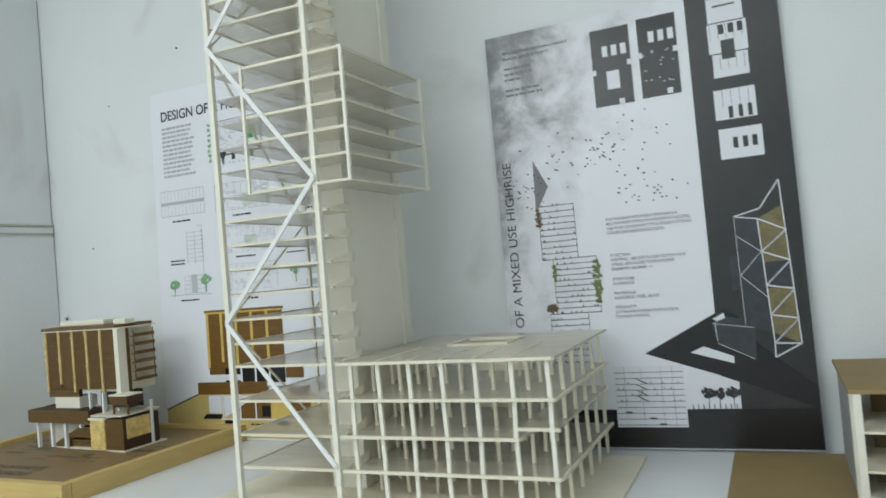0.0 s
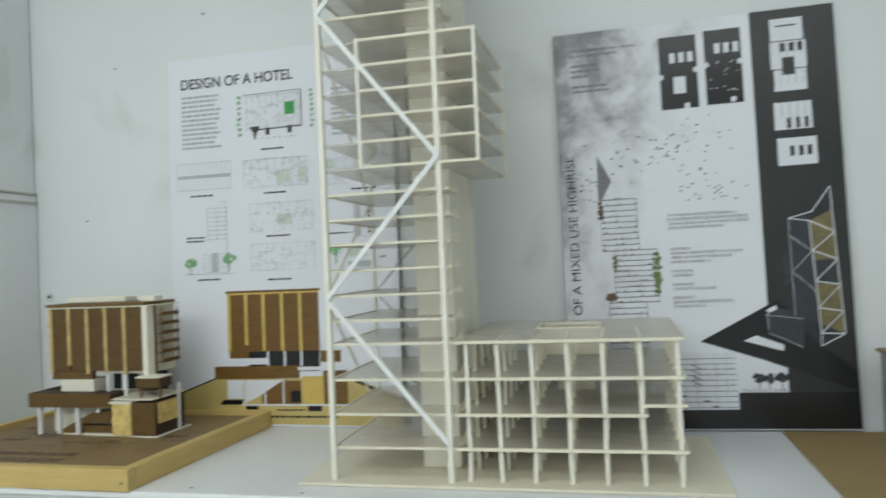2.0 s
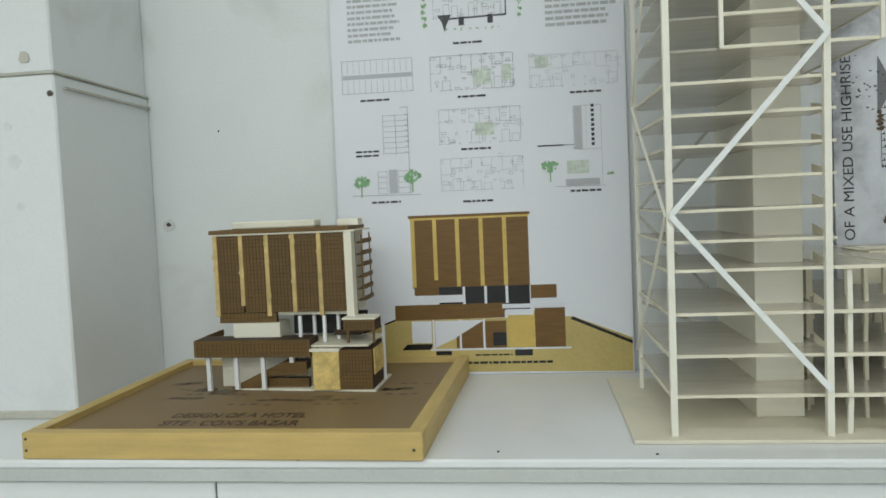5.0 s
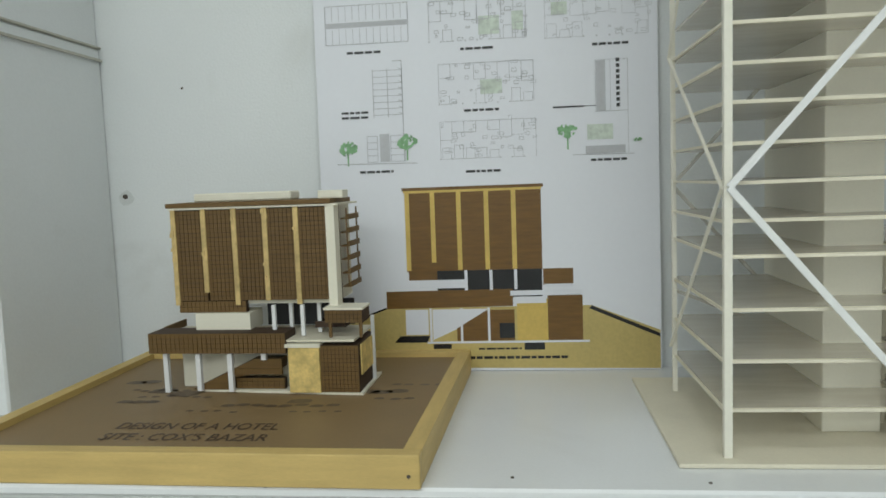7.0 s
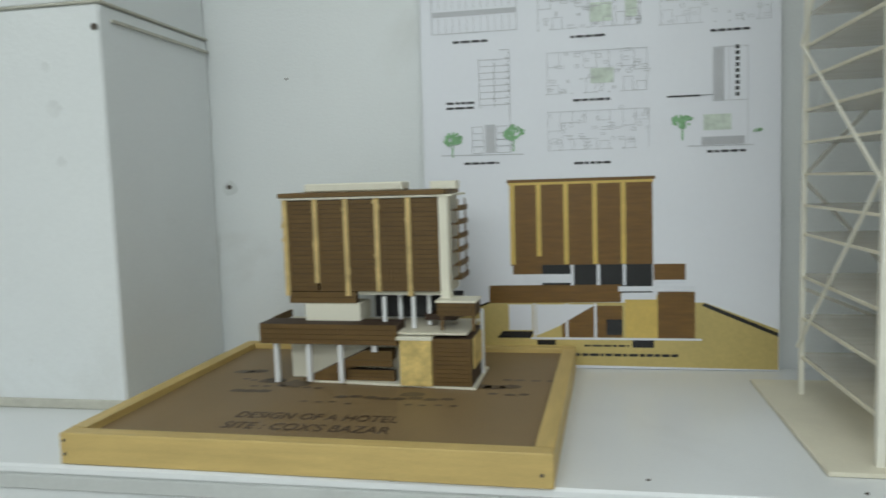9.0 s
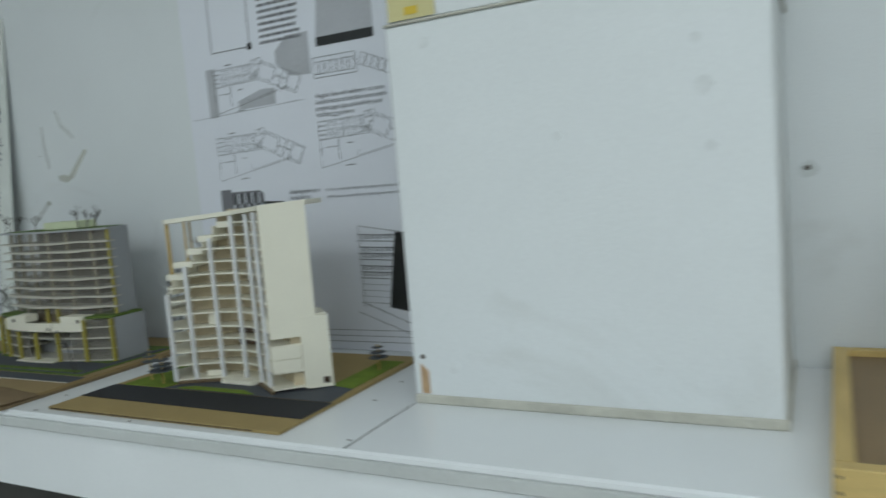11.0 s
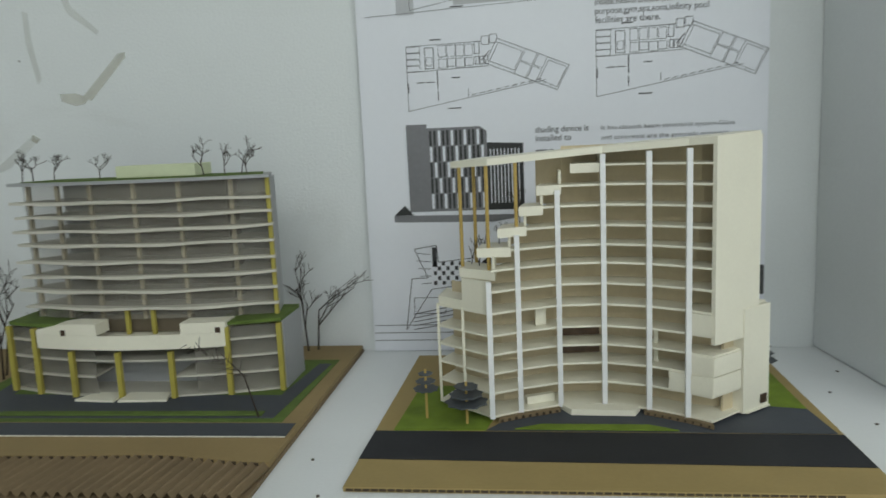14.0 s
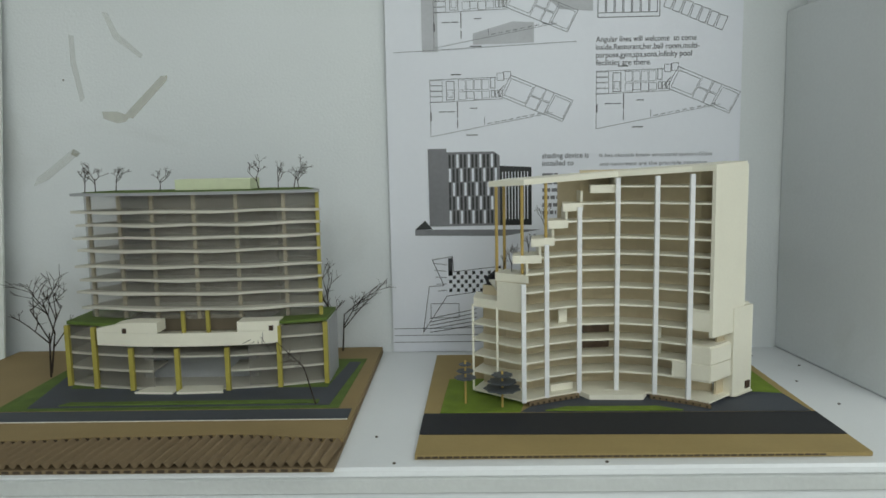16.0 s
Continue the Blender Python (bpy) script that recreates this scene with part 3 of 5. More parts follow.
rect(bm, 2.905, 1.612, 2.928, 1.646, 0.0013)
for u in (2.900, 2.917, 2.934):
    rect(bm, u, 1.674, u + 0.010, 1.694, 0.0013)
    rect(bm, u + 0.085, 1.684, u + 0.095, 1.704, 0.0013)
for u, v in ((2.876, 1.642), (2.944, 1.652), (2.962, 1.658), (3.026, 1.66), (2.924, 1.582), (3.01, 1.586)):
    rect(bm, u, v, u + 0.010, v + 0.010, 0.0013)
for _ in range(18):
    u, v = rng.uniform(2.972, 3.026), rng.uniform(1.60, 1.67)
    rect(bm, u, v, u + 0.004, v + 0.0012, 0.0013)
prints("white_area", bm, M_PWHITE, pm)
bm = bmesh.new()
rect(bm, 3.106, 1.628, 3.128, 1.662, 0.0015)
for u in (3.104, 3.120, 3.135):
    rect(bm, u, 1.673, u + 0.009, 1.690, 0.0015)
    rect(bm, u + 0.004, 1.524, u + 0.011, 1.545, 0.0015)
    rect(bm, u + 0.006, 1.471, u + 0.014, 1.490, 0.0015)
rect(bm, 3.098, 1.722, 3.134, 1.725, 0.0015)
for v in (1.640, 1.694):
    for k in range(5):
        line(bm, (3.09 + k * 0.013, v - 0.03), (3.09 + k * 0.013, v), 0.0006, 0.0015)
for k in range(4):
    line(bm, (3.10 + k * 0.014, 1.545), (3.10 + k * 0.014, 1.575), 0.0006, 0.0015)
prints("plan_void", bm, M_CHAR, pm)
lettering("title", "DESIGN OF A MIXED USE HIGHRISE", 2.703, 1.080, 0.025, pm, M_INK, 90, 0.424)
bm = bmesh.new()
for v, w in ((1.691, 0.055), (1.680, 0.06), (1.669, 0.035), (1.648, 0.07), (1.638, 0.075)):
    text_bars(bm, 2.706, v, 2.706 + w, 1, 0.01, 0.0045, rng, 0.05)
prints("paragraph", bm, M_INK_MID, pm)
lettering("caption", "SITE LOCATION: GULSHAN 1, DHAKA", 2.706, 1.717, 0.0085, pm, M_INK, 0, 0.130)
lettering("caption", "BATCH : LEVEL 3 TERM 2", 2.706, 1.706, 0.0085, pm, M_INK, 0, 0.092)
for words, u, v, length in (
        ("THE PROGRAM WAS ABOUT DESIGNING A", 2.878, 1.369, 0.128),
        ("MULTISTORIED OFFICE CUM SHOPPING BUILDING.", 2.878, 1.3605, 0.150),
        ("THE FINAL DESIGN HAS TOTAL FOURTY STORIED", 2.878, 1.352, 0.150),
        ("OFFICE CUM SHOPPING BUILDING.", 2.878, 1.3435, 0.104),
        ("FUNCTION:", 2.881, 1.302, 0.036),
        ("SHOPPING : GROUND FLOOR TO 5TH FLOOR", 2.881, 1.2935, 0.132),
        ("OFFICE : 6TH FLOOR TO 40TH FLOOR", 2.881, 1.285, 0.112),
        ("BASEMENT NUMBER : 4", 2.881, 1.2765, 0.072),
        ("STRUCTURE:", 2.881, 1.258, 0.040),
        ("COMPOSITE", 2.881, 1.2495, 0.038),
        ("MATERIALS:", 2.881, 1.232, 0.040),
        ("CONCRETE, STEEL, GLASS", 2.881, 1.2235, 0.080)):
    lettering("caption", words, u, v, 0.0078, pm, M_INK_MID, 0, length)
for words, v, length in (("SPECIALITY:", 1.206, 0.040), ("SUSTAINABLE GREEN ROOF & DECK,", 1.1975, 0.112), ("DYNAMIC FACADE.", 1.189, 0.060)):
    lettering("caption", words, 2.881, v, 0.0078, pm, M_INK_MID, 0, length)
bm = bmesh.new()
for _ in range(115):
    c = rng.choice(((2.80, 1.48, 0.05, 0.03), (2.93, 1.52, 0.05, 0.035), (2.96, 1.43, 0.055, 0.03), (2.87, 1.50, 0.05, 0.03), (2.73, 1.45, 0.03, 0.03)))
    u, v = rng.gauss(c[0], c[2] * 0.7), rng.gauss(c[1], c[3] * 0.7)
    s = rng.uniform(0.0018, 0.0034)
    quad(bm, [(u - s, v + s * 0.5), (u - s * 0.1, v - s * 0.7), (u + s, v + s * 0.3)], 0.0011)
for x0, z0, x1, z1, n in ((2.751, 1.307, 2.820, 1.410, 9), (2.771, 1.203, 2.855, 1.307, 10), (2.757, 1.100, 2.830, 1.203, 9)):
    for k in range(n + 1):
        v = z0 + (z1 - z0) * k / n
        line(bm, (x0, v), (x1, v), 0.0012, 0.0011)
        for _ in range(3):
            u = rng.uniform(x0, x1)
            rect(bm, u, v, u + 0.002, v + 0.004, 0.0011)
    line(bm, (x0, z0), (x0, z1), 0.0008, 0.0011)
    line(bm, (x1, z0), (x1, z1), 0.0008, 0.0011)
for k in range(10):
    v = 0.994 + k * 0.0105
    line(bm, (2.868, v), (2.988, v), 0.0011, 0.0016)
    if 3 < k < 8:
        line(bm, (2.905, v + 0.0105), (2.925, v), 0.0018, 0.0017)
        for _ in range(5):
            u = rng.uniform(2.87, 2.985)
            rect(bm, u, v, u + 0.0016, v + 0.004, 0.0017)
    if k < 3:
        u = rng.uniform(2.88, 2.96)
        rect(bm, u, v, u + 0.012, v + 0.003, 0.0017)
for u in (2.885, 2.915, 2.95, 2.97):
    line(bm, (u, 0.99), (u, 1.098), 0.0005, 0.0016)
for u in (3.028, 3.046, 3.069):
    foliage(bm, u, 1.050, 0.011, rng, 26, 0.005, 0.0016)
    line(bm, (u, 1.024), (u, 1.05), 0.0014, 0.0016)
for k in range(9):
    rect(bm, 3.0 + k * 0.009, 1.022, 3.0015 + k * 0.009, 1.030, 0.0012)
prints("ink_drawing", bm, M_INK, pm)
bm = bmesh.new()
quad(bm, [(2.746, 1.398), (2.774, 1.448), (2.748, 1.502)], 0.0010)
prints("grey_sail", bm, M_INK_MID, pm)
bm = bmesh.new()
for k in range(9):
    foliage(bm, 2.853, 1.225 + k * 0.009, 0.006, rng, 7, 0.005, 0.0014)
    if k < 4:
        foliage(bm, 2.772, 1.268 + k * 0.008, 0.004, rng, 5, 0.004, 0.0014)
prints("printed_vine", bm, M_PMOSS, pm)
bm = bmesh.new()
foliage(bm, 2.762, 1.214, 0.011, rng, 40, 0.005, 0.0015)
for k in range(5):
    foliage(bm, 2.749, 1.375 + k * 0.007, 0.004, rng, 7, 0.004, 0.0014)
prints("printed_shrub", bm, M_PRUST, pm)
# printed view of the tower on the dark strip
bm = bmesh.new()
quad(bm, [(3.098, 1.352), (3.135, 1.345), (3.140, 1.150), (3.100, 1.165)], 0.0010)
quad(bm, [(3.098, 1.352), (3.140, 1.362), (3.135, 1.345)], 0.0010)
rect(bm, 3.085, 1.225, 3.098, 1.285, 0.0010)
quad(bm, [(3.045, 1.170), (3.062, 1.182), (3.115, 1.172), (3.112, 1.105), (3.052, 1.135)], 0.0011)
prints("printed_tower_shade", bm, M_PBLUE, pm)
bm = bmesh.new()
quad(bm, [(3.135, 1.345), (3.176, 1.365), (3.184, 1.130), (3.142, 1.150)], 0.0011)
prints("printed_tower_face", bm, M_PGOLD, pm)
bm = bmesh.new()
rect(bm, 3.140, 1.225, 3.178, 1.270, 0.0013)
prints("printed_tower_glass", bm, M_PBLUE, pm)
bm = bmesh.new()
nodes = [(3.135, 1.345), (3.178, 1.322), (3.137, 1.288), (3.180, 1.270), (3.139, 1.230), (3.182, 1.222), (3.141, 1.180), (3.184, 1.172), (3.143, 1.132), (3.184, 1.130)]
for a, b in zip(nodes, nodes[1:]):
    line(bm, a, b, 0.0024, 0.0016)
for a, b in ((nodes[0], nodes[8]), ((3.174, 1.408), nodes[9]), ((3.098, 1.352), (3.140, 1.362)), ((3.140, 1.362), (3.174, 1.408)), ((3.098, 1.352), nodes[0]), (nodes[2], nodes[1]), (nodes[4], nodes[3]), (nodes[6], nodes[5]), (nodes[8], nodes[7]), (nodes[8], (3.142, 1.108)), ((3.142, 1.108), nodes[9])):
    line(bm, a, b, 0.002, 0.0016)
for a, b in (((3.10, 1.318), (3.136, 1.288)), ((3.10, 1.25), (3.136, 1.288)), ((3.10, 1.25), (3.139, 1.21)), ((3.05, 1.17), (3.052, 1.14)), ((3.05, 1.17), (3.062, 1.182))):
    line(bm, a, b, 0.001, 0.0015)
for a, b in (((3.098, 1.352), (3.100, 1.165)), ((3.046, 1.170), (3.112, 1.160)), ((3.053, 1.135), (3.110, 1.106))):
    line(bm, a, b, 0.0008, 0.0015)
prints("printed_tower_frame", bm, M_PWHITE, pm)

# hotel poster with angled plans, in the bay left of the pillar
rng = random.Random(8)
pb = board("angular_hotel_poster", 0.186, -0.0095, 0.583, 0.85, "white hotel poster with angled plans taped to the wall", M_PAPER)


def angled_plan(bm, x, z, w=0.0006):
    """The bent hotel plan: a straight wing, a canted wing and a hall below."""
    def p(a, b):
        return (x + a * 0.236, z + b * 0.1)
    def cell(a0, b0, a1, b1, k=0.8):
        ring_rect(bm, *p(a0, b0), *p(a1, b1), w * k)

    def wing(a, b):
        """A place in the canted wing: a along it, b across it."""
        return p(0.565 + 0.435 * a - 0.075 * b, 0.98 - 0.43 * a - 0.34 * b)
    line(bm, p(0, 0.93), p(0.47, 0.95), w)
    line(bm, p(0, 0.93), p(0, 0), w)
    line(bm, p(0, 0), p(0.86, 0.36), w)
    line(bm, p(0, 0.56), p(0.51, 0.60), w)
    for k in range(4):
        cell(0.0, 0.57 + 0.09 * k, 0.085, 0.65 + 0.09 * k)
    cell(0.115, 0.60, 0.170, 0.90, 1.4)
    cell(0.125, 0.64, 0.160, 0.76)
    for k in range(4):
        cell(0.20 + k * 0.055, 0.76, 0.248 + k * 0.055, 0.92)
        cell(0.20 + k * 0.055, 0.60 + 0.02 * (k % 2), 0.252 + k * 0.055, 0.73)
    cell(0.425, 0.78, 0.455, 0.95, 1.3)
    cell(0.47, 0.90, 0.515, 1.02, 1.1)
    cell(0.52, 0.92, 0.565, 1.04, 1.1)
    for k in range(3):
        cell(0.43 + k * 0.028, 0.63, 0.452 + k * 0.028, 0.74, 1.2)
    loop(bm, [wing(0, 0), wing(1, 0), wing(1, 1), wing(0, 1)], w * 1.1)
    for a0, a1, b0, b1 in ((0.04, 0.38, 0.12, 0.88), (0.40, 0.56, 0.0, 0.45), (0.40, 0.56, 0.5, 1.0), (0.58, 0.70, 0.0, 0.45), (0.58, 0.70, 0.5, 1.0), (0.73, 0.98, 0.1, 0.9)):
        loop(bm, [wing(a0, b0), wing(a1, b0), wing(a1, b1), wing(a0, b1)], w)
    line(bm, wing(-0.02, 0.5), wing(-0.06, 0.95), w * 1.8)
    for a0, b0, b1 in ((0.19, 0.14, 0.27), (0.19, 0.31, 0.56), (0.005, 0.26, 0.40)):
        line(bm, p(a0, b0), p(a0, b1), w * 2.2)
    line(bm, p(0.38, 0.18), p(0.38, 0.30), w)
    for k in range(9):
        t = 0.40 + 0.05 * k
        line(bm, p(t, t * 0.42 + 0.03), p(t + 0.03, t * 0.42 + 0.043), w * 1.5)
    for a0, b0 in ((0.06, 0.40), (0.12, 0.40), (0.28, 0.45)):
        rect(bm, *p(a0, b0), *p(a0 + 0.05, b0 + 0.012))
    rect(bm, *p(0.25, 0.01), *p(0.33, 0.025))
    rect(bm, *p(0.15, 1.0), *p(0.22, 1.015))


bm = bmesh.new()
angled_plan(bm, 0.258, 1.318)
angled_plan(bm, 0.532, 1.326)
angled_plan(bm, 0.266, 1.462)
ring_rect(bm, 0.270, 1.592, 0.376, 1.72, 0.0016)
rect(bm, 0.370, 1.586, 0.380, 1.60)
for k in range(7):
    ring_rect(bm, 0.534 + k * 0.014, 1.512, 0.546 + k * 0.014, 1.536, 0.0009)
    t = k * 0.014
    loop(bm, [(0.640 + t, 1.520 - t * 0.42), (0.651 + t, 1.516 - t * 0.42), (0.660 + t, 1.537 - t * 0.42), (0.648 + t, 1.541 - t * 0.42)], 0.0009)
ring_rect(bm, 0.534, 1.505, 0.634, 1.545, 0.001)
for v in (0.992, 0.980, 0.968):
    line(bm, (0.188, v), (0.768, v), 0.0009)
line(bm, (0.199, 1.456), (0.50, 1.468), 0.0006)
loop(bm, [(0.238, 0.985), (0.25, 1.065), (0.275, 1.066), (0.256, 1.111), (0.290, 1.116), (0.292, 1.09), (0.372, 1.098), (0.372, 1.06), (0.28, 1.048)], 0.0010)
for k in range(5):
    line(bm, (0.257 + k * 0.002, 1.105 - k * 0.012), (0.280, 1.102 - k * 0.011), 0.0009)
    line(bm, (0.250, 0.985 + k * 0.006), (0.330, 0.997 + k * 0.007), 0.0011)
ring_rect(bm, 0.252, 1.01, 0.30, 1.035, 0.0009)
for k in range(14):
    for j in range(5):
        if (k + j) % 2 == 0:
            rect(bm, 0.284 + k * 0.0066, 1.055 + j * 0.0075, 0.289 + k * 0.0066, 1.061 + j * 0.0075, 0.001)
rect(bm, 0.283, 1.083, 0.290, 1.113, 0.001)
quad(bm, [(0.345, 1.078), (0.372, 1.100), (0.372, 1.062), (0.352, 1.055)], 0.001)
prints("line_drawing", bm, M_INK, pb)
for k, s in enumerate(("Angular lines will welcome  to come", "inside.Resturant,bar,ball room,multi-", "purpose,gym,spa,sona,infinity pool", "fecilities are there.")):
    lettering("caption", s, 0.531, 1.466 - k * 0.0125, 0.0125, pb, M_INK_MID, 0, (0.163, 0.168, 0.156, 0.090)[k], bold=0.00008)
for k, s in enumerate(("shading device is", "installed to")):
    lettering("caption", s, 0.443, 1.279 - k * 0.0125, 0.0125, pb, M_INK_MID, 0, (0.077, 0.052)[k], bold=0.00008)
lettering("caption", "It has cloumb beam structural system.Glass", 0.538, 1.279, 0.009, pb, M_INK_MID, 0, 0.186)
lettering("caption", "and concreate are the principle materials.", 0.538, 1.265, 0.009, pb, M_INK_MID, 0, 0.180)
bm = bmesh.new()
text_bars(bm, 0.443, 1.254, 0.475, 6, 0.0125, 0.006, rng, 0.3)
text_bars(bm, 0.405, 1.71, 0.51, 10, 0.0125, 0.006, rng, 0.2)
prints("paragraph", bm, M_INK_MID, pb)
bm = bmesh.new()
quad(bm, [(0.253, 1.168), (0.285, 1.168), (0.283, 1.298), (0.252, 1.298)], 0.0010)
quad(bm, [(0.228, 1.163), (0.44, 1.160), (0.38, 1.150), (0.228, 1.153)], 0.0008)
quad(bm, [(0.283, 1.168), (0.372, 1.168), (0.372, 1.285), (0.362, 1.292), (0.283, 1.292)], 0.0008)
prints("printed_tower", bm, M_INK_MID, pb)
bm = bmesh.new()
rect(bm, 0.545, 1.566, 0.68, 1.584)
quad(bm, [(0.372, 1.168), (0.425, 1.168), (0.425, 1.265), (0.372, 1.268)], 0.0009)
quad(bm, [(0.228, 1.163), (0.258, 1.163), (0.245, 1.178)], 0.0010)
for k in range(13):
    for j in range(5):
        if (k + j) % 3:
            rect(bm, 0.2865 + k * 0.0064, 1.172 + j * 0.0235, 0.2900 + k * 0.0064, 1.194 + j * 0.0235, 0.0011)
quad(bm, [(0.688, 1.190), (0.716, 1.188), (0.706, 1.032), (0.664, 1.040)], 0.0010)
quad(bm, [(0.706, 1.032), (0.768, 1.032), (0.768, 1.075), (0.709, 1.083)], 0.0010)
prints("printed_dark", bm, M_CHAR, pb)
bm = bmesh.new()
for k in range(13):
    for j in range(5):
        if (k + j) % 3 == 0:
            rect(bm, 0.2868 + k * 0.0064, 1.172 + j * 0.0235, 0.2905 + k * 0.0064, 1.194 + j * 0.0235, 0.0011)
for k in range(9):
    rect(bm, 0.376 + k * 0.0052, 1.178, 0.3775 + k * 0.0052, 1.258, 0.0011)
prints("printed_fin", bm, M_PWHITE, pb)
bm = bmesh.new()
for k in range(12):
    v = 1.05 + k * 0.0125
    line(bm, (0.602, v), (0.690, v - 0.004), 0.0014 if k > 3 else 0.0007, 0.0009)
for k in range(8):
    u = 0.610 + k * 0.0095
    for j in range(8):
        if (k * 3 + j) % 3:
            rect(bm, u, 1.09 + j * 0.0125, u + 0.003, 1.099 + j * 0.0125, 0.0010)
line(bm, (0.604, 1.04), (0.604, 1.205), 0.001)
line(bm, (0.604, 1.205), (0.70, 1.190), 0.001)
line(bm, (0.60, 1.05), (0.768, 0.985), 0.0012)
line(bm, (0.59, 1.03), (0.71, 0.985), 0.001)
prints("printed_elevation", bm, M_INK, pb)
bm = bmesh.new()
rect(bm, 0.246, 1.456, 0.272, 1.560, 0.0005)
quad(bm, [(0.440, 1.548), (0.472, 1.520), (0.526, 1.516), (0.526, 1.600), (0.470, 1.600), (0.440, 1.572)], 0.0005)
quad(bm, [(0.330, 1.466), (0.430, 1.468), (0.430, 1.500), (0.395, 1.502), (0.330, 1.484)], 0.0005)
quad(bm, [(0.545, 1.584), (0.68, 1.584), (0.68, 1.70), (0.56, 1.70)], 0.0006)
prints("site_tint", bm, M_INK_PALE, pb)

# green-tinted hotel poster leaning beyond
rng = random.Random(21)
pa = board("green_hotel_poster", -1.045, -0.058, 0.575, 0.86, "pale green tinted hotel poster leaning against the wall", M_PAPER_A, 0.005, -3.6, 2.2)
ORG[0] = -1.045 + 0.012
D = 0.0012
lettering("title", "DESIGN OF A HOTEL", -0.762, 1.485, 0.034, pa, M_INK_MID, 0, 0.283, bold=0.0005)
bm = bmesh.new()
text_bars(bm, -0.60, 1.468, -0.485, 3, 0.015, 0.006, rng, 0.1)
text_bars(bm, -0.72, 1.452, -0.52, 1, 0.015, 0.006, rng, 0.1)
prints("subtitle", bm, M_INK_MID, pa)
bm = bmesh.new()
text_bars(bm, -0.775, 1.420, -0.50, 11, 0.0112, 0.0055, rng, 0.03)
for k in range(6):
    z = 1.56 - 0.112 * k
    for j in range(3):
        pts = [(-0.935 + 0.085 * math.cos(a), z - j * 0.012 + 0.024 * math.sin(a)) for a in [math.pi + k2 * math.pi / 8 for k2 in range(9)]]
        for a, b in zip(pts, pts[1:]):
            line(bm, a, b, 0.0017)
    plan_drawing(bm, -0.99, z, -0.875, z + 0.038, rng, 0.0012, 5)
prints("line_drawing", bm, M_INK_SOFT, pa)
bm = bmesh.new()
for k in range(6):
    rect(bm, -0.965, 1.594 - 0.112 * k, -0.905, 1.602 - 0.112 * k)
for k in range(12):
    v = 0.975 + k * 0.0285
    u0 = (-0.690, -0.690, -0.690, -0.672)[k] if k < 4 else -0.640
    line(bm, (u0, v), (-0.545, v), 0.0019, 0.0014)
    if k > 3:
        rect(bm, u0 - 0.004, v, u0 + 0.006, v + 0.007, 0.0014)
    if k > 1:
        for _ in range(5):
            u = rng.uniform(u0, -0.58)
            rect(bm, u, v + 0.004, u + 0.008, v + 0.0055, 0.0014)
            rect(bm, u, v, u + 0.0025, v + 0.006, 0.0014)
for u in (-0.547, -0.520):
    line(bm, (u, 0.962), (u, 1.318), 0.0016, 0.0014)
line(bm, (-0.547, 1.318), (-0.520, 1.318), 0.0016, 0.0014)
line(bm, (-0.80, 0.957), (-0.49, 0.957), 0.0014, 0.0014)
for k in range(7):
    foliage(bm, -0.685 + k * 0.02, 1.034, 0.003, rng, 3, 0.003, 0.0015)
for k in range(8):
    foliage(bm, -0.75 + k * 0.03, 0.966, 0.004, rng, 3, 0.004)
prints("section_drawing", bm, M_INK, pa)
bm = bmesh.new()
quad(bm, [(-0.692, 0.960), (-0.520, 0.960), (-0.520, 1.318), (-0.640, 1.30), (-0.640, 1.075), (-0.692, 1.055)], 0.0009)
prints("section_paper", bm, M_PWHITE, pa)
bm = bmesh.new()
quad(bm, [(-0.66, 1.55), (-0.485, 1.545), (-0.485, 1.78), (-0.60, 1.78), (-0.67, 1.66)], 0.0006)
prints("printed_view", bm, M_INK_PALE, pa)
bm = bmesh.new()
for k in range(9):
    pts = [(-0.665 + 0.03 * j, 1.60 + k * 0.022 + 0.006 * math.sin(j * 0.9) + 0.012 * j * 0.4) for j in range(7)]
    for a, b in zip(pts, pts[1:]):
        line(bm, a, b, 0.005, 0.0010)
prints("printed_balcony", bm, M_INK_MID, pa)
bm = bmesh.new()
quad(bm, [(-0.795, 1.558), (-0.485, 1.545), (-0.485, 1.556), (-0.62, 1.57), (-0.72, 1.57)], 0.0012)
rect(bm, -0.665, 1.565, -0.60, 1.59, 0.0011)
foliage(bm, -0.505, 1.575, 0.02, rng, 30, 0.008, 0.0013)
prints("printed_ground", bm, M_CHAR, pa)
bm = bmesh.new()
foliage(bm, -0.585, 1.640, 0.045, rng, 170, 0.0065, 0.0016)
foliage(bm, -0.555, 1.655, 0.042, rng, 150, 0.0065, 0.0016)
foliage(bm, -0.540, 1.628, 0.035, rng, 90, 0.006, 0.0016)
prints("printed_lime_tree", bm, M_PLIME, pa)
bm = bmesh.new()
foliage(bm, -0.575, 1.632, 0.055, rng, 60, 0.005, 0.0020)
foliage(bm, -0.735, 1.625, 0.030, rng, 70, 0.005, 0.0012)
foliage(bm, -0.50, 1.585, 0.018, rng, 40, 0.005, 0.0018)
prints("printed_shade_leaf", bm, M_PMOSS, pa)
bm = bmesh.new()
for u, v, spread in ((-0.74, 1.20, 0.05), (-0.70, 1.08, 0.06), (-0.76, 1.02, 0.06), (-0.84, 1.45, 0.05), (-0.86, 1.30, 0.04), (-0.85, 1.12, 0.05), (-0.84, 1.62, 0.05), (-0.72, 1.30, 0.04)):
    foliage(bm, u, v, spread, rng, 60, 0.013, 0.0004)
prints("printed_wash", bm, M_PWASH, pa)
bm = bmesh.new()
foliage(bm, -0.715, 1.62, 0.028, rng, 40, 0.007, 0.0012)
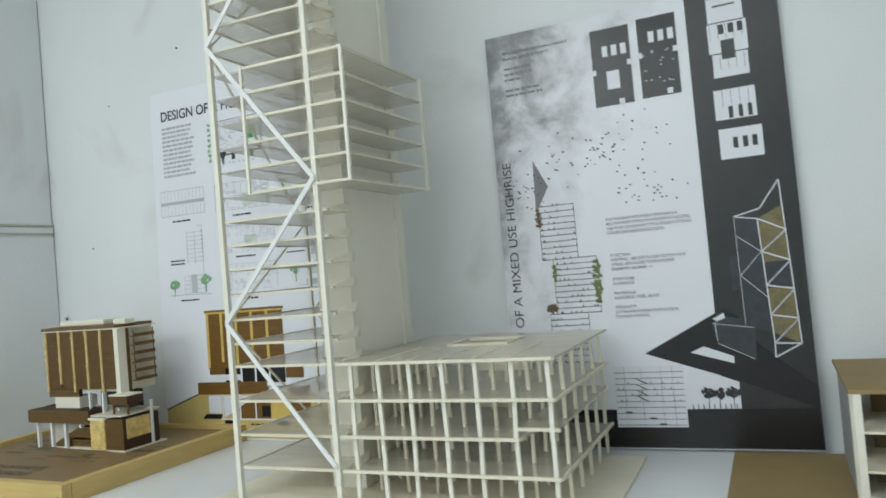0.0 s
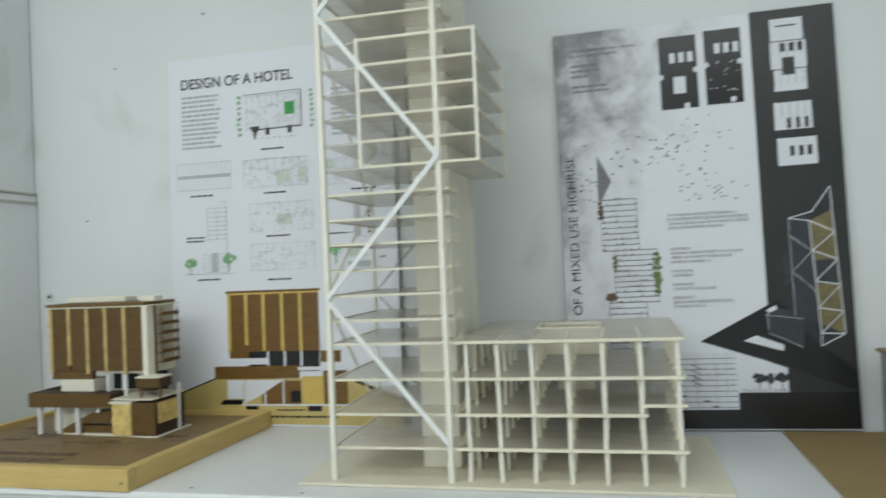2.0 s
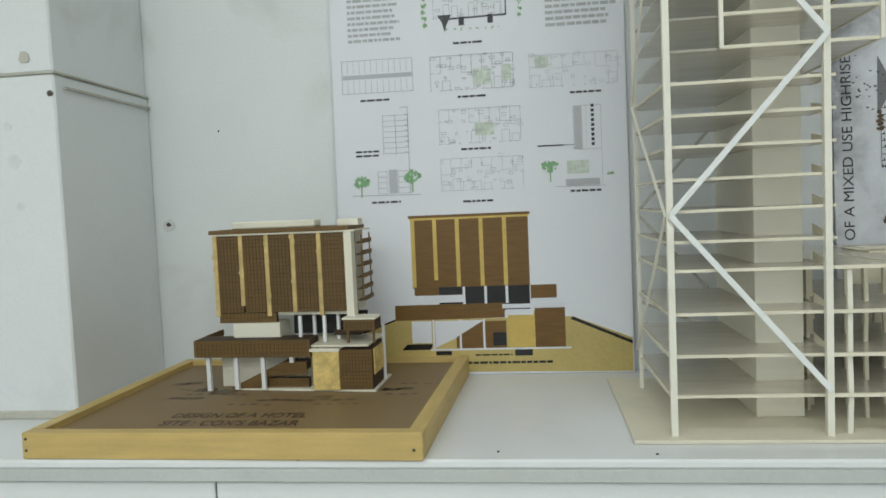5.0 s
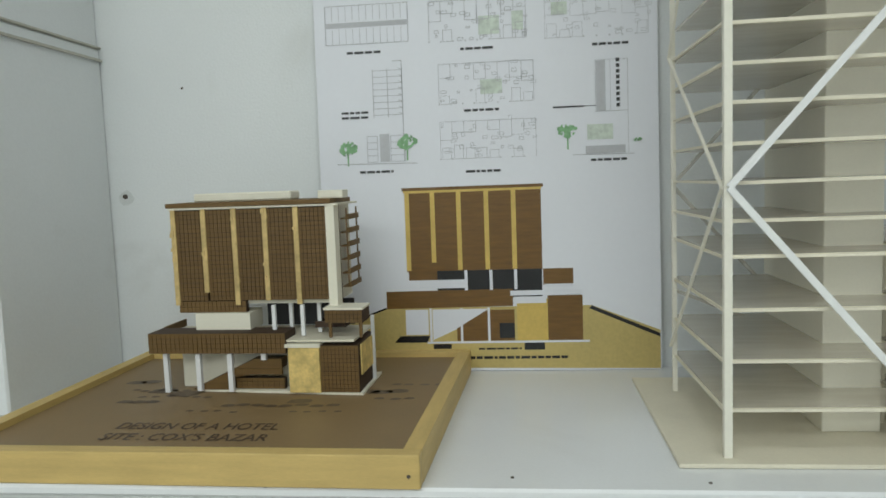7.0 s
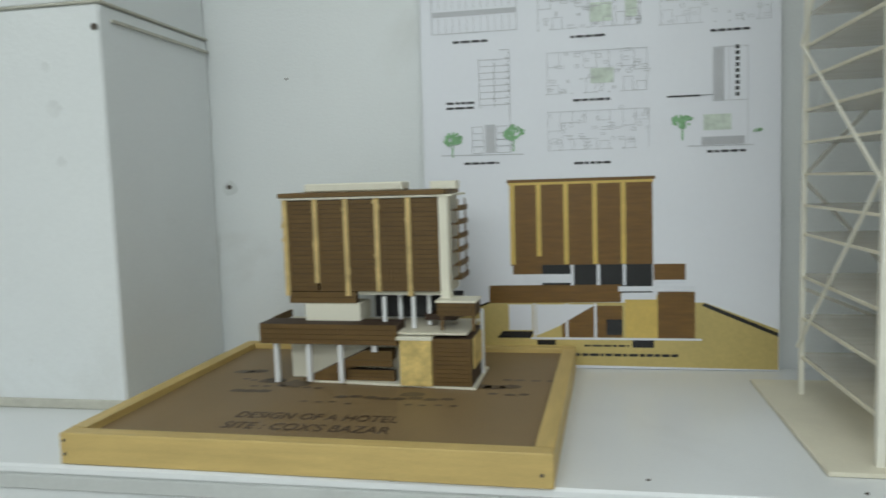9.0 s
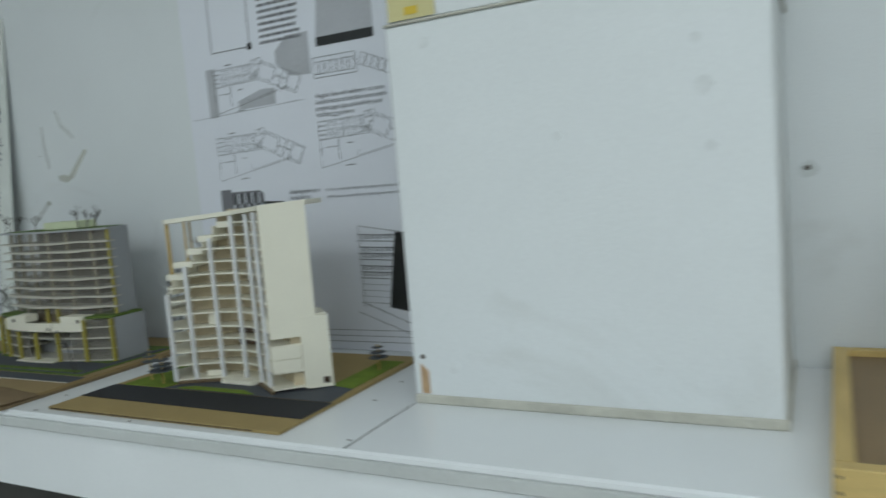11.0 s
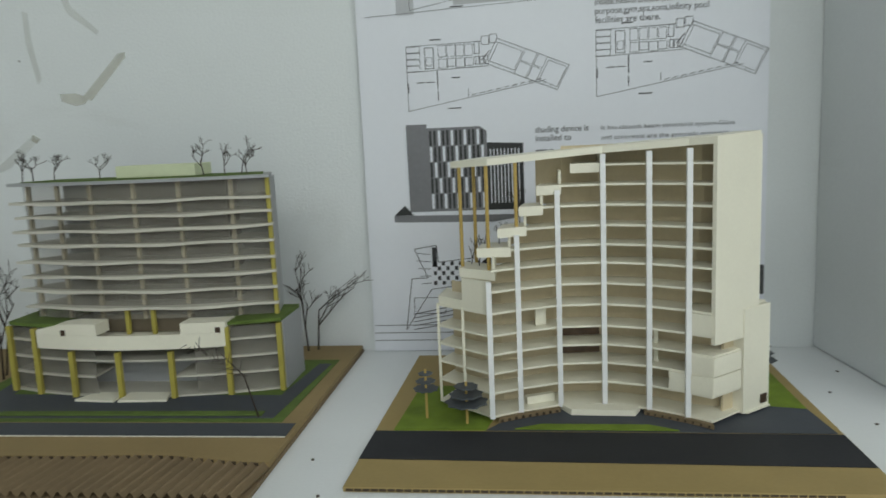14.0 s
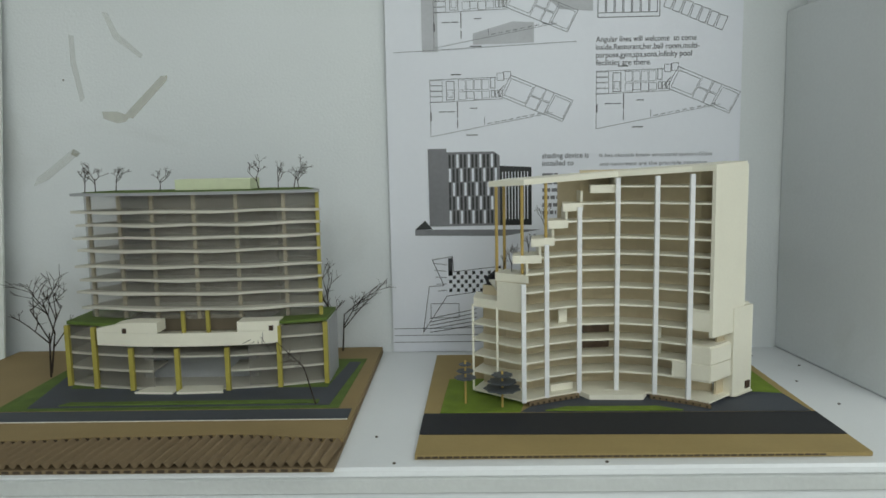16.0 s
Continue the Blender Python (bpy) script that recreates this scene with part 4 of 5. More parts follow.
for k in range(6):
    foliage(bm, -0.63 + k * 0.014, 1.305, 0.008, rng, 10, 0.006, 0.0012)
for k in range(4):
    foliage(bm, -0.668, 0.99 + k * 0.025, 0.008, rng, 6, 0.004, 0.0014)
foliage(bm, -0.73, 1.01, 0.012, rng, 14, 0.006, 0.0014)
foliage(bm, -0.54, 0.97, 0.01, rng, 10, 0.004, 0.0014)
prints("printed_greenery", bm, M_PLEAF, pa)


# ---- highrise model with its podium ----
G = TOP + 0.0055
hr = thing("highrise_model", 2.255, -0.435, TOP + 0.0005, "cream card highrise model with white braces and a podium", "architectural model")
HX, HY, HZ = 2.255, -0.435, TOP + 0.0005


def hb(name, x0, y0, z0, x1, y1, z1, mat, parent=None, bevel=0.0):
    return block(name, x0 - HX, y0 - HY, z0 - HZ, x1 - HX, y1 - HY, z1 - HZ, mat, parent or hr, "", bevel)


def hs(name, p, q, w, mat, d=None, parent=None):
    o = Vector((HX, HY, HZ))
    return stick(name, Vector(p) - o, Vector(q) - o, w, mat, parent or hr, d)


hb("base", 2.257, -0.433, TOP + 0.0005, 2.922, -0.09, G, M_CREAM, None, 0.0008)
LV = [1.007, 1.060, 1.116, 1.173] + [1.211 + 0.0412 * k for k in range(21)]
TOPZ = LV[-1] + 0.004
FL, FR, BL, BR = (2.312, -0.410), (2.507, -0.412), (2.307, -0.158), (2.507, -0.155)
core = hb("core", 2.440, -0.332, G, 2.505, -0.122, TOPZ + 0.03, M_CORE, None, 0.001)
rng = random.Random(3)
for k, z in enumerate(LV):
    sag = rng.uniform(-0.0012, 0.0012)
    if 10 <= k <= 15:
        hb("floor_plate", 2.378, -0.414, z - 0.0015, 2.570, -0.145, z + 0.0015, M_SLAB)
        hs("slab_edge", (2.378, -0.4155, z), (2.572, -0.4155, z), 0.0042, M_CREAM)
        hs("slab_edge", (2.5715, -0.414, z), (2.5745, -0.148, z), 0.003, M_CREAM)
        hb("floor_plate", 2.312, -0.406, z - 0.0015, 2.3785, -0.156, z + 0.0015, M_SLAB)
        continue
    slab("floor_plate", [(a - HX, b - HY) for a, b in ((2.312, -0.406), (2.517, -0.406), (2.517, -0.333), (2.4395, -0.333), (2.4395, -0.140), (2.312, -0.140))], z - 0.0015 - HZ, z + 0.0015 - HZ, M_SLAB, hr)
    hs("slab_edge", (2.312, -0.4085, z + sag), (2.520, -0.4085, z), 0.0038, M_CREAM)
    hs("slab_edge", (2.3095, -0.408, z), (2.3075, -0.160, z), 0.003, M_CREAM)
    bm = bmesh.new()
    prism(bm, [(2.5175 - HX, -0.40 - HY), (2.526 - HX, -0.36 - HY), (2.5175 - HX, -0.333 - HY)], z - 0.0016 - HZ, [z + 0.004 - HZ, z - 0.001 - HZ, z + 0.016 - HZ])
    part("gusset", bm, M_CREAM, hr)
for x, y in (FL, FR, BL, BR):
    w = 0.0085 if y < -0.3 else 0.006
    hs("post", (x, y - 0.002, G), (x, y - 0.002, TOPZ), w, M_STICK)
for x, y in ((2.380, -0.418), (2.572, -0.418), (2.575, -0.146), (2.384, -0.146)):
    hs("box_post", (x, y, LV[10] - 0.002), (x, y, LV[15] + 0.002), 0.005, M_STICK)
zig = [(FR, 1.016), (FL, 1.247), (FR, 1.468), (FL, 1.712), (FR, 1.935), (FL, 2.06)]
for (a, za), (b, zb) in zip(zig, zig[1:]):
    hs("brace", (a[0], a[1] - 0.009, za), (b[0], b[1] - 0.009, zb), 0.0075, M_BRACE, 0.003)
zig = [(BL, 1.02), (FL, 1.247), (BL, 1.420), (FL, 1.712), (BL, 1.935)]
for (a, za), (b, zb) in zip(zig, zig[1:]):
    hs("side_brace", (a[0] - 0.005, a[1], za), (b[0] - 0.005, b[1], zb), 0.0035, M_STICK, 0.003)
zig = [(BL, 1.10), (BR, 1.016), (BL, 1.247), (BR, 1.468), (BL, 1.712), (BR, 1.935)]
for (a, za), (b, zb) in zip(zig, zig[1:]):
    hs("rear_brace", (a[0], a[1] + 0.006, za), (b[0], b[1] + 0.006, zb), 0.005, M_SLAB, 0.003)
# podium
PX = [2.536, 2.585, 2.638, 2.692, 2.745, 2.800, 2.853]
PY = [-0.404, -0.335, -0.270, -0.205, -0.140, -0.075]
for k, z in enumerate(LV[:4]):
    x1 = 2.862 - (0.056 if k == 1 else 0)
    if k < 3:
        hb("podium_floor", 2.518, -0.406, z - 0.0015, x1, -0.070, z + 0.0015, M_SLAB)
    else:
        for a, b, c, d in ((2.518, -0.412, 2.866, -0.2405), (2.518, -0.240, 2.632, -0.060), (2.738, -0.240, 2.866, -0.060), (2.6325, -0.148, 2.7375, -0.060)):
            hb("podium_roof", a, b, z, c, d, z + 0.003, M_SLAB)
        for a, b in (((2.630, -0.2395), (2.740, -0.2395)), ((2.630, -0.149), (2.740, -0.149)), ((2.6325, -0.237), (2.6325, -0.152)), ((2.7375, -0.237), (2.7375, -0.152))):
            hs("roof_rim", (*a, z + 0.003), (*b, z + 0.003), 0.005, M_CREAM)
        hb("well_wall", 2.634, -0.146, LV[2] + 0.002, 2.736, -0.143, z - 0.0005, M_CREAM)
        for x in (2.585, 2.638, 2.692, 2.745, 2.800):
            hs("roof_seam", (x, -0.411, z + 0.0032), (x, -0.245, z + 0.0032), 0.0016, M_CREAM, 0.0008)
    hs("podium_edge", (2.512, -0.4105, z), (x1, -0.4105, z + 0.0005), 0.0045, M_CREAM)
    hs("podium_edge", (x1, -0.408, z), (x1 + 0.002, -0.066, z), 0.0038, M_CREAM)
hb("podium_floor", 2.801, -0.40, 1.0725, 2.862, -0.070, 1.0755, M_SLAB)
hs("podium_edge", (2.800, -0.404, 1.074), (2.864, -0.404, 1.074), 0.0045, M_CREAM)
for i, x in enumerate(PX):
    for j, y in enumerate(PY):
        for k in range(4):
            lo = G if k == 0 else LV[k - 1]
            if j > 1 and 0 < i < 4 and k == 3 and y > -0.16:
                continue
            dx = rng.uniform(-0.001, 0.001)
            hs("podium_column", (x + dx, y, lo), (x - dx, y, LV[k]), 0.0062 if j == 0 else 0.005, M_STICK if j == 0 else M_CREAM, 0.005)
hb("podium_stair", 2.66, -0.19, LV[1], 2.725, -0.18, LV[1] + 0.02, M_CREAM)
hb("podium_wall", 2.520, -0.30, G, 2.524, -0.10, LV[3], M_CREAM)

# ---- brown board model at the ledge's end ----
cr = thing("corner_block_model", 3.062, -0.40, TOP + 0.0005, "kraft card model with white posts and a brown roof", "architectural model")
CZ = TOP + 0.0005
block("base", 0, -0.03, 0, 0.62, 0.362, 0.004, M_KRAFT, cr, "", 0.0008)
ox, oy = 3.228 - 3.062, -0.318 + 0.40
slab("roof", [(ox - 0.006, oy - 0.005), (ox + 0.3, oy - 0.03), (ox + 0.3, oy + 0.26), (ox - 0.006, oy + 0.262)], 0.155, 0.160, M_KRAFT, cr)
for z in (0.006, 0.055, 0.105):
    slab("floor_plate", [(ox + 0.002, oy), (ox + 0.3, oy - 0.02), (ox + 0.3, oy + 0.25), (ox + 0.002, oy + 0.25)], z - 0.002, z + 0.001, M_CREAM if z > 0.01 else M_STICK, cr)
for i, y in enumerate((0.0, 0.05)):
    stick("post", (ox + 0.003, oy + y, 0.004), (ox + 0.003, oy + y, 0.156), 0.010, M_STICK, cr, 0.007)
for x in (0.06, 0.12, 0.18, 0.24):
    stick("post", (ox + x, oy - 0.002 - x * 0.07, 0.004), (ox + x, oy - 0.002 - x * 0.07, 0.156), 0.010, M_STICK, cr, 0.007)
for k in range(3):
    for j in range(3):
        block("side_panel", ox - 0.001, oy + 0.06 + j * 0.064, 0.006 + k * 0.05, ox + 0.002, oy + 0.122 + j * 0.064, 0.054 + k * 0.05, M_GREY, cr)
block("back_wall", ox + 0.03, oy + 0.12, 0.004, ox + 0.3, oy + 0.124, 0.155, M_KRAFT_DK, cr)
bm = bmesh.new()
for k in range(40):
    box(bm, 0.004 + k * 0.0154, -0.0305, 0.0012, 0.012 + k * 0.0154, -0.0298, 0.0028)
part("flute_edge", bm, M_FLUTE, cr)

# ---- hotel model in its wooden tray ----
tr = thing("hotel_model_tray", 1.430, -0.486, TOP + 0.0005, "pine framed brown base board printed with lettering", "display tray", "", -0.9)
W, DEP, HGT = 0.557, 0.474, 0.0365
block("rail", 0, 0, 0, W, 0.020, HGT, M_PINE, tr, "", 0.0012)
block("rail", 0.022, DEP - 0.020, 0, W + 0.012, DEP, HGT, M_PINE, tr, "", 0.0012)
slab("rail", [(0, 0.0205), (0.020, 0.0205), (0.0215, DEP - 0.0005), (0.0015, DEP - 0.0005)], 0, HGT, M_PINE_SIDE, tr)
slab("rail", [(W - 0.020, 0.0205), (W, 0.0205), (W + 0.012, DEP - 0.0205), (W - 0.008, DEP - 0.0205)], 0, HGT - 0.0004, M_PINE_SIDE, tr)
block("board", 0.018, 0.018, 0.001, W - 0.004, DEP - 0.004, 0.0275, M_TRAY, tr)
for x, z in ((0.006, 0.028), (0.006, 0.012), (W - 0.012, 0.014)):
    bm = bmesh.new()
    rod(bm, (x, 0.0006, z), (x, -0.0008, z), 0.0025, 0.002)
    part("nail", bm, M_HOLE, tr)


def floor_letters(words, x, y, size, width, parent, mat):
    cu = bpy.data.curves.new("letters", "FONT")
    cu.body, cu.size, cu.offset = words, size, 0.0003
    tmp = new("tmp_letters", cu)
    me = bpy.data.meshes.new_from_object(tmp.evaluated_get(bpy.context.evaluated_depsgraph_get()))
    bpy.data.objects.remove(tmp)
    xs = [v.co.x for v in me.vertices]
    k = width / (max(xs) - min(xs))
    for v in me.vertices:
        v.co = (x + (v.co.x - min(xs)) * k, y + v.co.y, 0.0281)
    me.materials.clear()
    me.materials.append(mat)
    ob = new("lettering", me)
    ob.parent = parent
    return ob


M_TRAYINK = material("tray_print", (0.085, 0.055, 0.035), 0.5, 0.2)
floor_letters("DESIGN OF A HOTEL", 0.165, 0.099, 0.032, 0.205, tr, M_TRAYINK)
floor_letters("SITE : COX'S BAZAR", 0.165, 0.061, 0.032, 0.205, tr, M_TRAYINK)
rng = random.Random(2)
for u, v, w, n in ((0.09, 0.26, 0.012, 5), (0.12, 0.23, 0.012, 6), (0.26, 0.19, 0.018, 8), (0.22, 0.165, 0.01, 4), (0.36, 0.165, 0.01, 4), (0.46, 0.22, 0.014, 3), (0.47, 0.29, 0.014, 4), (0.12, 0.252, 0.04, 1), (0.155, 0.235, 0.045, 1), (0.345, 0.205, 0.032, 1), (0.43, 0.25, 0.03, 3), (0.06, 0.30, 0.03, 2), (0.10, 0.205, 0.022, 3)):
    for k in range(n):
        a, b = u + k * 0.02 + rng.uniform(-0.003, 0.003), v + rng.uniform(-0.003, 0.003)
        bm = bmesh.new()
        bm.faces.new([bm.verts.new((a + w * dx, b + w * 0.5 * dy, 0.0279)) for dx, dy in ((0, 0), (0.6, -0.15), (1, 0.1), (1.05, 0.6), (0.9, 1), (0.4, 1.1), (0.1, 0.8))])
        part("print_mark", bm, M_TRAYBLUR, tr)

hz = TOP + 0.0285
ho = thing("hotel_model", 1.598, -0.222, hz, "walnut and cream hotel model on slim white columns", "architectural model", "", -2.0)


def panelled(name, x0, y0, z0, x1, y1, z1, nx, nz, parent, front=True):
    """A walnut body whose face carries small raised tiles."""
    body = block(name, x0, y0, z0, x1, y1, z1, M_BROWN_DK, parent)
    gx, gz = (x1 - x0) / nx, (z1 - z0) / nz
    bm = bmesh.new()
    for i in range(nx):
        for j in range(nz):
            box(bm, x0 + i * gx + 0.00035, y0 - 0.0009, z0 + j * gz + 0.00035, x0 + (i + 1) * gx - 0.00035, y0 + 0.0002, z0 + (j + 1) * gz - 0.00035)
    t = part("tiles", bm, M_BROWN, body)
    t["kind"] = "stuff"
    return body


Z0, Z1 = 1.106 - hz, 1.236 - hz
for k in range(5):
    panelled("facade_bay", 0.006 + k * 0.0475, 0.0, Z0, 0.0505 + k * 0.0475, 0.006, Z1, 7, 20, ho)
panelled("facade_base", 0.004, -0.001, 1.089 - hz, 0.110, 0.008, 1.1055 - hz, 16, 2, ho)
block("tower_body", 0.003, 0.007, 1.10 - hz, 0.245, 0.098, 1.237 - hz, M_IVORY, ho)
for k in range(5):
    bm = bmesh.new()
    x = -0.001 + k * 0.0477
    prism(bm, [(x, -0.0025), (x + 0.0075, -0.003), (x + 0.0075, 0.003), (x, 0.003)], Z0 - (0.0 if k % 2 else 0.006) + (0.012 if k == 1 else 0), Z1 + 0.001)
    part("glue_strip", bm, M_STRAW, ho)
rng = random.Random(9)
for k in range(26):
    i = rng.randint(0, 4)
    x, z, s = 0.0025 + i * 0.0477 + rng.uniform(-0.003, 0.004), rng.uniform(Z0, Z1), rng.uniform(0.0015, 0.0032)
    bm = bmesh.new()
    prism(bm, [(x - s, -0.0036), (x + s * 0.8, -0.0038), (x + s, -0.002), (x - s * 0.7, -0.002)], z, [z + s * 1.8, z + s * 2.4, z + s * 2, z + s])
    part("glue_blob", bm, M_STRAW, ho)
block("end_pier", 0.2385, -0.0025, 1.094 - hz, 0.252, 0.020, 1.238 - hz, M_IVORY, ho, "", 0.0006)
block("end_wall", 0.2462, 0.0205, 1.094 - hz, 0.250, 0.030, 1.238 - hz, M_BROWN, ho)
block("roof_band", -0.006, -0.006, 1.240 - hz, 0.248, 0.098, 1.2465 - hz, M_BROWN, ho, "", 0.0005)
block("cornice", -0.003, -0.004, 1.2372 - hz, 0.258, 0.100, 1.2398 - hz, M_IVORY, ho)
block("roof_parapet", 0.026, 0.020, 1.2468 - hz, 0.180, 0.060, 1.259 - hz, M_IVORY, ho, "", 0.002)
block("roof_tank", 0.224, 0.012, 1.2468 - hz, 0.262, 0.040, 1.258 - hz, M_IVORY, ho, "", 0.001)
for k in range(6):
    z = 1.118 - hz + k * 0.0195
    block("balcony", 0.2505, 0.032, z, 0.263, 0.090, z + 0.0022, M_BROWN, ho)
    block("balcony_rail", 0.2605, 0.032, z + 0.0023, 0.263, 0.090, z + 0.0075, M_BROWN, ho)
for y in (0.034, 0.088):
    stick("balcony_post", (0.2595, y, 1.118 - hz), (0.2595, y, 1.232 - hz), 0.002, M_BROWN, ho)
for ob in list(ho.children_recursive):
    ob.data.transform(pose(0, 0.011, 0) @ Matrix.Diagonal((0.955, 1.0, 1.0, 1.0)))
# terrace level
block("lounge_wall", 0.030, 0.004, 1.064 - hz, 0.112, 0.05, 1.089 - hz, M_IVORY, ho)
block("lounge_back", 0.118, 0.055, 1.062 - hz, 0.250, 0.059, 1.1 - hz, M_BLACK, ho)
block("lounge_bench", 0.2, 0.025, 1.063 - hz, 0.245, 0.05, 1.072 - hz, M_BROWN_DK, ho)
for x, y in ((0.148, 0.004), (0.164, 0.03), (0.190, 0.004), (0.206, 0.03)):
    stick("column", (x, y, 1.056 - hz), (x, y, 1.1 - hz), 0.0052, M_IVORY_COL, ho)
slab("deck", [(-0.026, -0.008), (0.165, -0.008), (0.165, -0.018), (0.268, -0.018), (0.268, 0.085), (-0.026, 0.085)], 1.0515 - hz, 1.0545 - hz, M_CREAM, ho)
panelled("side_wing", 0.226, -0.010, 1.076 - hz, 0.279, 0.03, 1.094 - hz, 9, 3, ho)
block("wing_roof", 0.224, -0.011, 1.0942 - hz, 0.280, 0.032, 1.097 - hz, M_IVORY, ho)
for x in (0.232, 0.275):
    stick("wing_post", (x, -0.005, 1.055 - hz), (x, -0.005, 1.076 - hz), 0.004, M_BROWN, ho)
panelled("canopy_beam", -0.030, -0.022, 1.0365 - hz, 0.172, 0.02, 1.065 - hz, 30, 4, ho)
block("canopy_rail", -0.030, 0.022, 1.0550 - hz, -0.027, 0.085, 1.066 - hz, M_BROWN, ho)
# ground level
slab("plinth", [(0.035, -0.008), (0.165, -0.016), (0.279, -0.023), (0.279, 0.09), (0.035, 0.09)], 0.0, 0.003, M_IVORY, ho)
panelled("entrance_block", 0.220, -0.020, 0.0032, 0.274, 0.075, 1.047 - hz, 10, 11, ho)
block("yellow_wall", 0.175, -0.023, 0.003, 0.2195, -0.014, 1.0445 - hz, M_YELLOW, ho, "", 0.0006)
block("white_lintel", 0.171, -0.024, 1.0447 - hz, 0.221, -0.012, 1.0495 - hz, M_IVORY, ho)
block("side_yellow", 0.2745, -0.012, 0.026, 0.2765, 0.05, 1.046 - hz, M_YELLOW, ho)
block("corner_post", 0.2745, 0.052, 0.003, 0.279, 0.057, 1.075 - hz, M_IVORY_COL, ho)
for x, y, z in ((-0.010, -0.012, 0.0), (0.040, -0.014, 0.0032), (0.088, -0.016, 0.0032), (0.137, -0.014, 0.0475)):
    stick("column", (x, y, z), (x, y, 1.0365 - hz), 0.0068, M_IVORY_COL, ho)
bm = bmesh.new()
prism(bm, [(0.001, 0.014), (0.165, 0.014), (0.165, 0.018), (0.001, 0.018)], 0.001, 1.0365 - hz)
part("rear_wall", bm, M_IVORY, ho)
bm = bmesh.new()
rise = ((0.026, 0.0032), (0.088, 0.0032), (0.088, 0.020), (0.160, 0.034), (0.160, 0.0475), (0.120, 0.0475))
near = [bm.verts.new((x, -0.010, z)) for x, z in rise]
far = [bm.verts.new((x, 0.012, z)) for x, z in rise]
bm.faces.new(near)
bm.faces.new(far[::-1])
for i in range(len(rise)):
    j = (i + 1) % len(rise)
    bm.faces.new((near[i], far[i], far[j], near[j]))
part("ramp_wall", bm, M_BROWN, ho)
block("ramp_shelf", 0.089, -0.0135, 0.026, 0.1615, -0.0105, 0.0345, M_BROWN, ho)
panelled("ramp_recess", 0.090, -0.004, 0.0033, 0.1615, 0.004, 0.0190, 9, 3, ho)

# ---- shared model pieces ----
def twig_tree(name, x, y, z, height, spread, rng, parent=None, stems=1, label="bare twig model tree with fine branches", limbs=5, lean=0.0):
    ob = parent or thing(name, x, y, z, label, "model tree", "twig trees")
    bx, by, bz = (x, y, z) if parent else (0, 0, 0)
    bm = bmesh.new()

    def grow(p, v, length, r, level):
        q = p + v * length
        rod(bm, p, q, r, r * 0.7, 5 if level < 2 else 4)
        if level >= 4 or length < height * 0.06:
            return
        for _ in range(limbs if level == 0 else rng.randint(2, 3)):
            w = (v + Vector((rng.uniform(-1, 1) * spread, rng.uniform(-1, 1) * spread * 0.6, rng.uniform(-0.3, 0.4)))).normalized()
            grow(p + v * length * rng.uniform(0.6, 1.0), w, length * rng.uniform(0.5, 0.82), r * 0.72, level + 1)

    for _ in range(stems):
        grow(Vector((bx, by, bz)), Vector((lean + rng.uniform(-0.2, 0.2), rng.uniform(-0.1, 0.1), 1)).normalized(), height * 0.38, height * 0.0065 + 0.00045, 0)
    me = part("tree" if parent else "branches", bm, M_TWIG, ob)
    return ob


# ---- curved hotel model on the corrugated board ----
CA = TOP + 0.0005
ma = thing("curved_hotel_model", -0.47, -0.50, CA, "curved grey film hotel model on corrugated brown card", "architectural model")
AX, AY = -0.47, -0.50


def wave(x):
    return -0.420 + 0.006 * math.sin(x * 17 + 2.0) + 0.003 * math.sin(x * 31)


def ap(x, y):
    return (x - AX, y - AY)


slab("backing", [ap(-0.47, -0.50), ap(0.165, -0.50), ap(0.168, -0.012), ap(-0.47, -0.012)], 0, 0.0045, M_KRAFT_DK, ma)
xs = [-0.469 + 0.633 * k / 40 for k in range(41)]
slab("top_liner", [ap(x, wave(x)) for x in xs] + [ap(0.167, -0.013), ap(-0.469, -0.013)], 0.0047, 0.0105, M_KRAFT, ma)
bm = bmesh.new()
NX = 52 * 8
rows = []
for j in range(9):
    row = []
    for i in range(NX + 1):
        u = -0.468 + 0.631 * i / NX
        y = -0.498 + (wave(u) - 0.0005 + 0.498) * j / 8
        row.append(bm.verts.new((u + 0.02 * (j / 8 - 0.5) * 0.4 - AX, y - AY, 0.0078 + 0.0031 * math.sin(i / 8 * math.tau))))
    rows.append(row)
for j in range(8):
    for i in range(NX):
        bm.faces.new((rows[j][i], rows[j][i + 1], rows[j + 1][i + 1], rows[j + 1][i]))
part("corrugation", bm, M_KRAFT_DK, ma)
bm = bmesh.new()
for k in range(51):
    u = -0.465 + 0.631 * (k + 0.25) / 52
    box(bm, u - AX + 0.001, wave(u) - 0.0011 - AY, 0.0062, u - AX + 0.0075, wave(u) - 0.0006 - AY, 0.0098)
    box(bm, u - AX, -0.5008 - AY, 0.001, u - AX + 0.0075, -0.4999 - AY, 0.0038)
part("flute_edge", bm, M_FLUTE, ma)
T = 0.0108
slab("road", [ap(-0.469, -0.368), ap(0.160, -0.366), ap(0.160, -0.330), ap(-0.469, -0.332)], T, T + 0.0006, M_ROAD_A, ma)
slab("road_line", [ap(-0.469, -0.371), ap(0.160, -0.369), ap(0.160, -0.367), ap(-0.469, -0.369)], T, T + 0.0006, M_STICK, ma)
slab("lawn", [ap(-0.315, -0.327), ap(0.142, -0.326), ap(0.150, -0.09), ap(-0.32, -0.09)], T, T + 0.0007, M_GRASS_A, ma)
slab("drive", [ap(-0.275, -0.318), ap(0.128, -0.316), ap(0.143, -0.11), ap(0.125, -0.11), ap(0.112, -0.24), ap(-0.26, -0.235), ap(-0.29, -0.13), ap(-0.305, -0.13)], T + 0.0008, T + 0.0013, M_ROAD_A, ma)
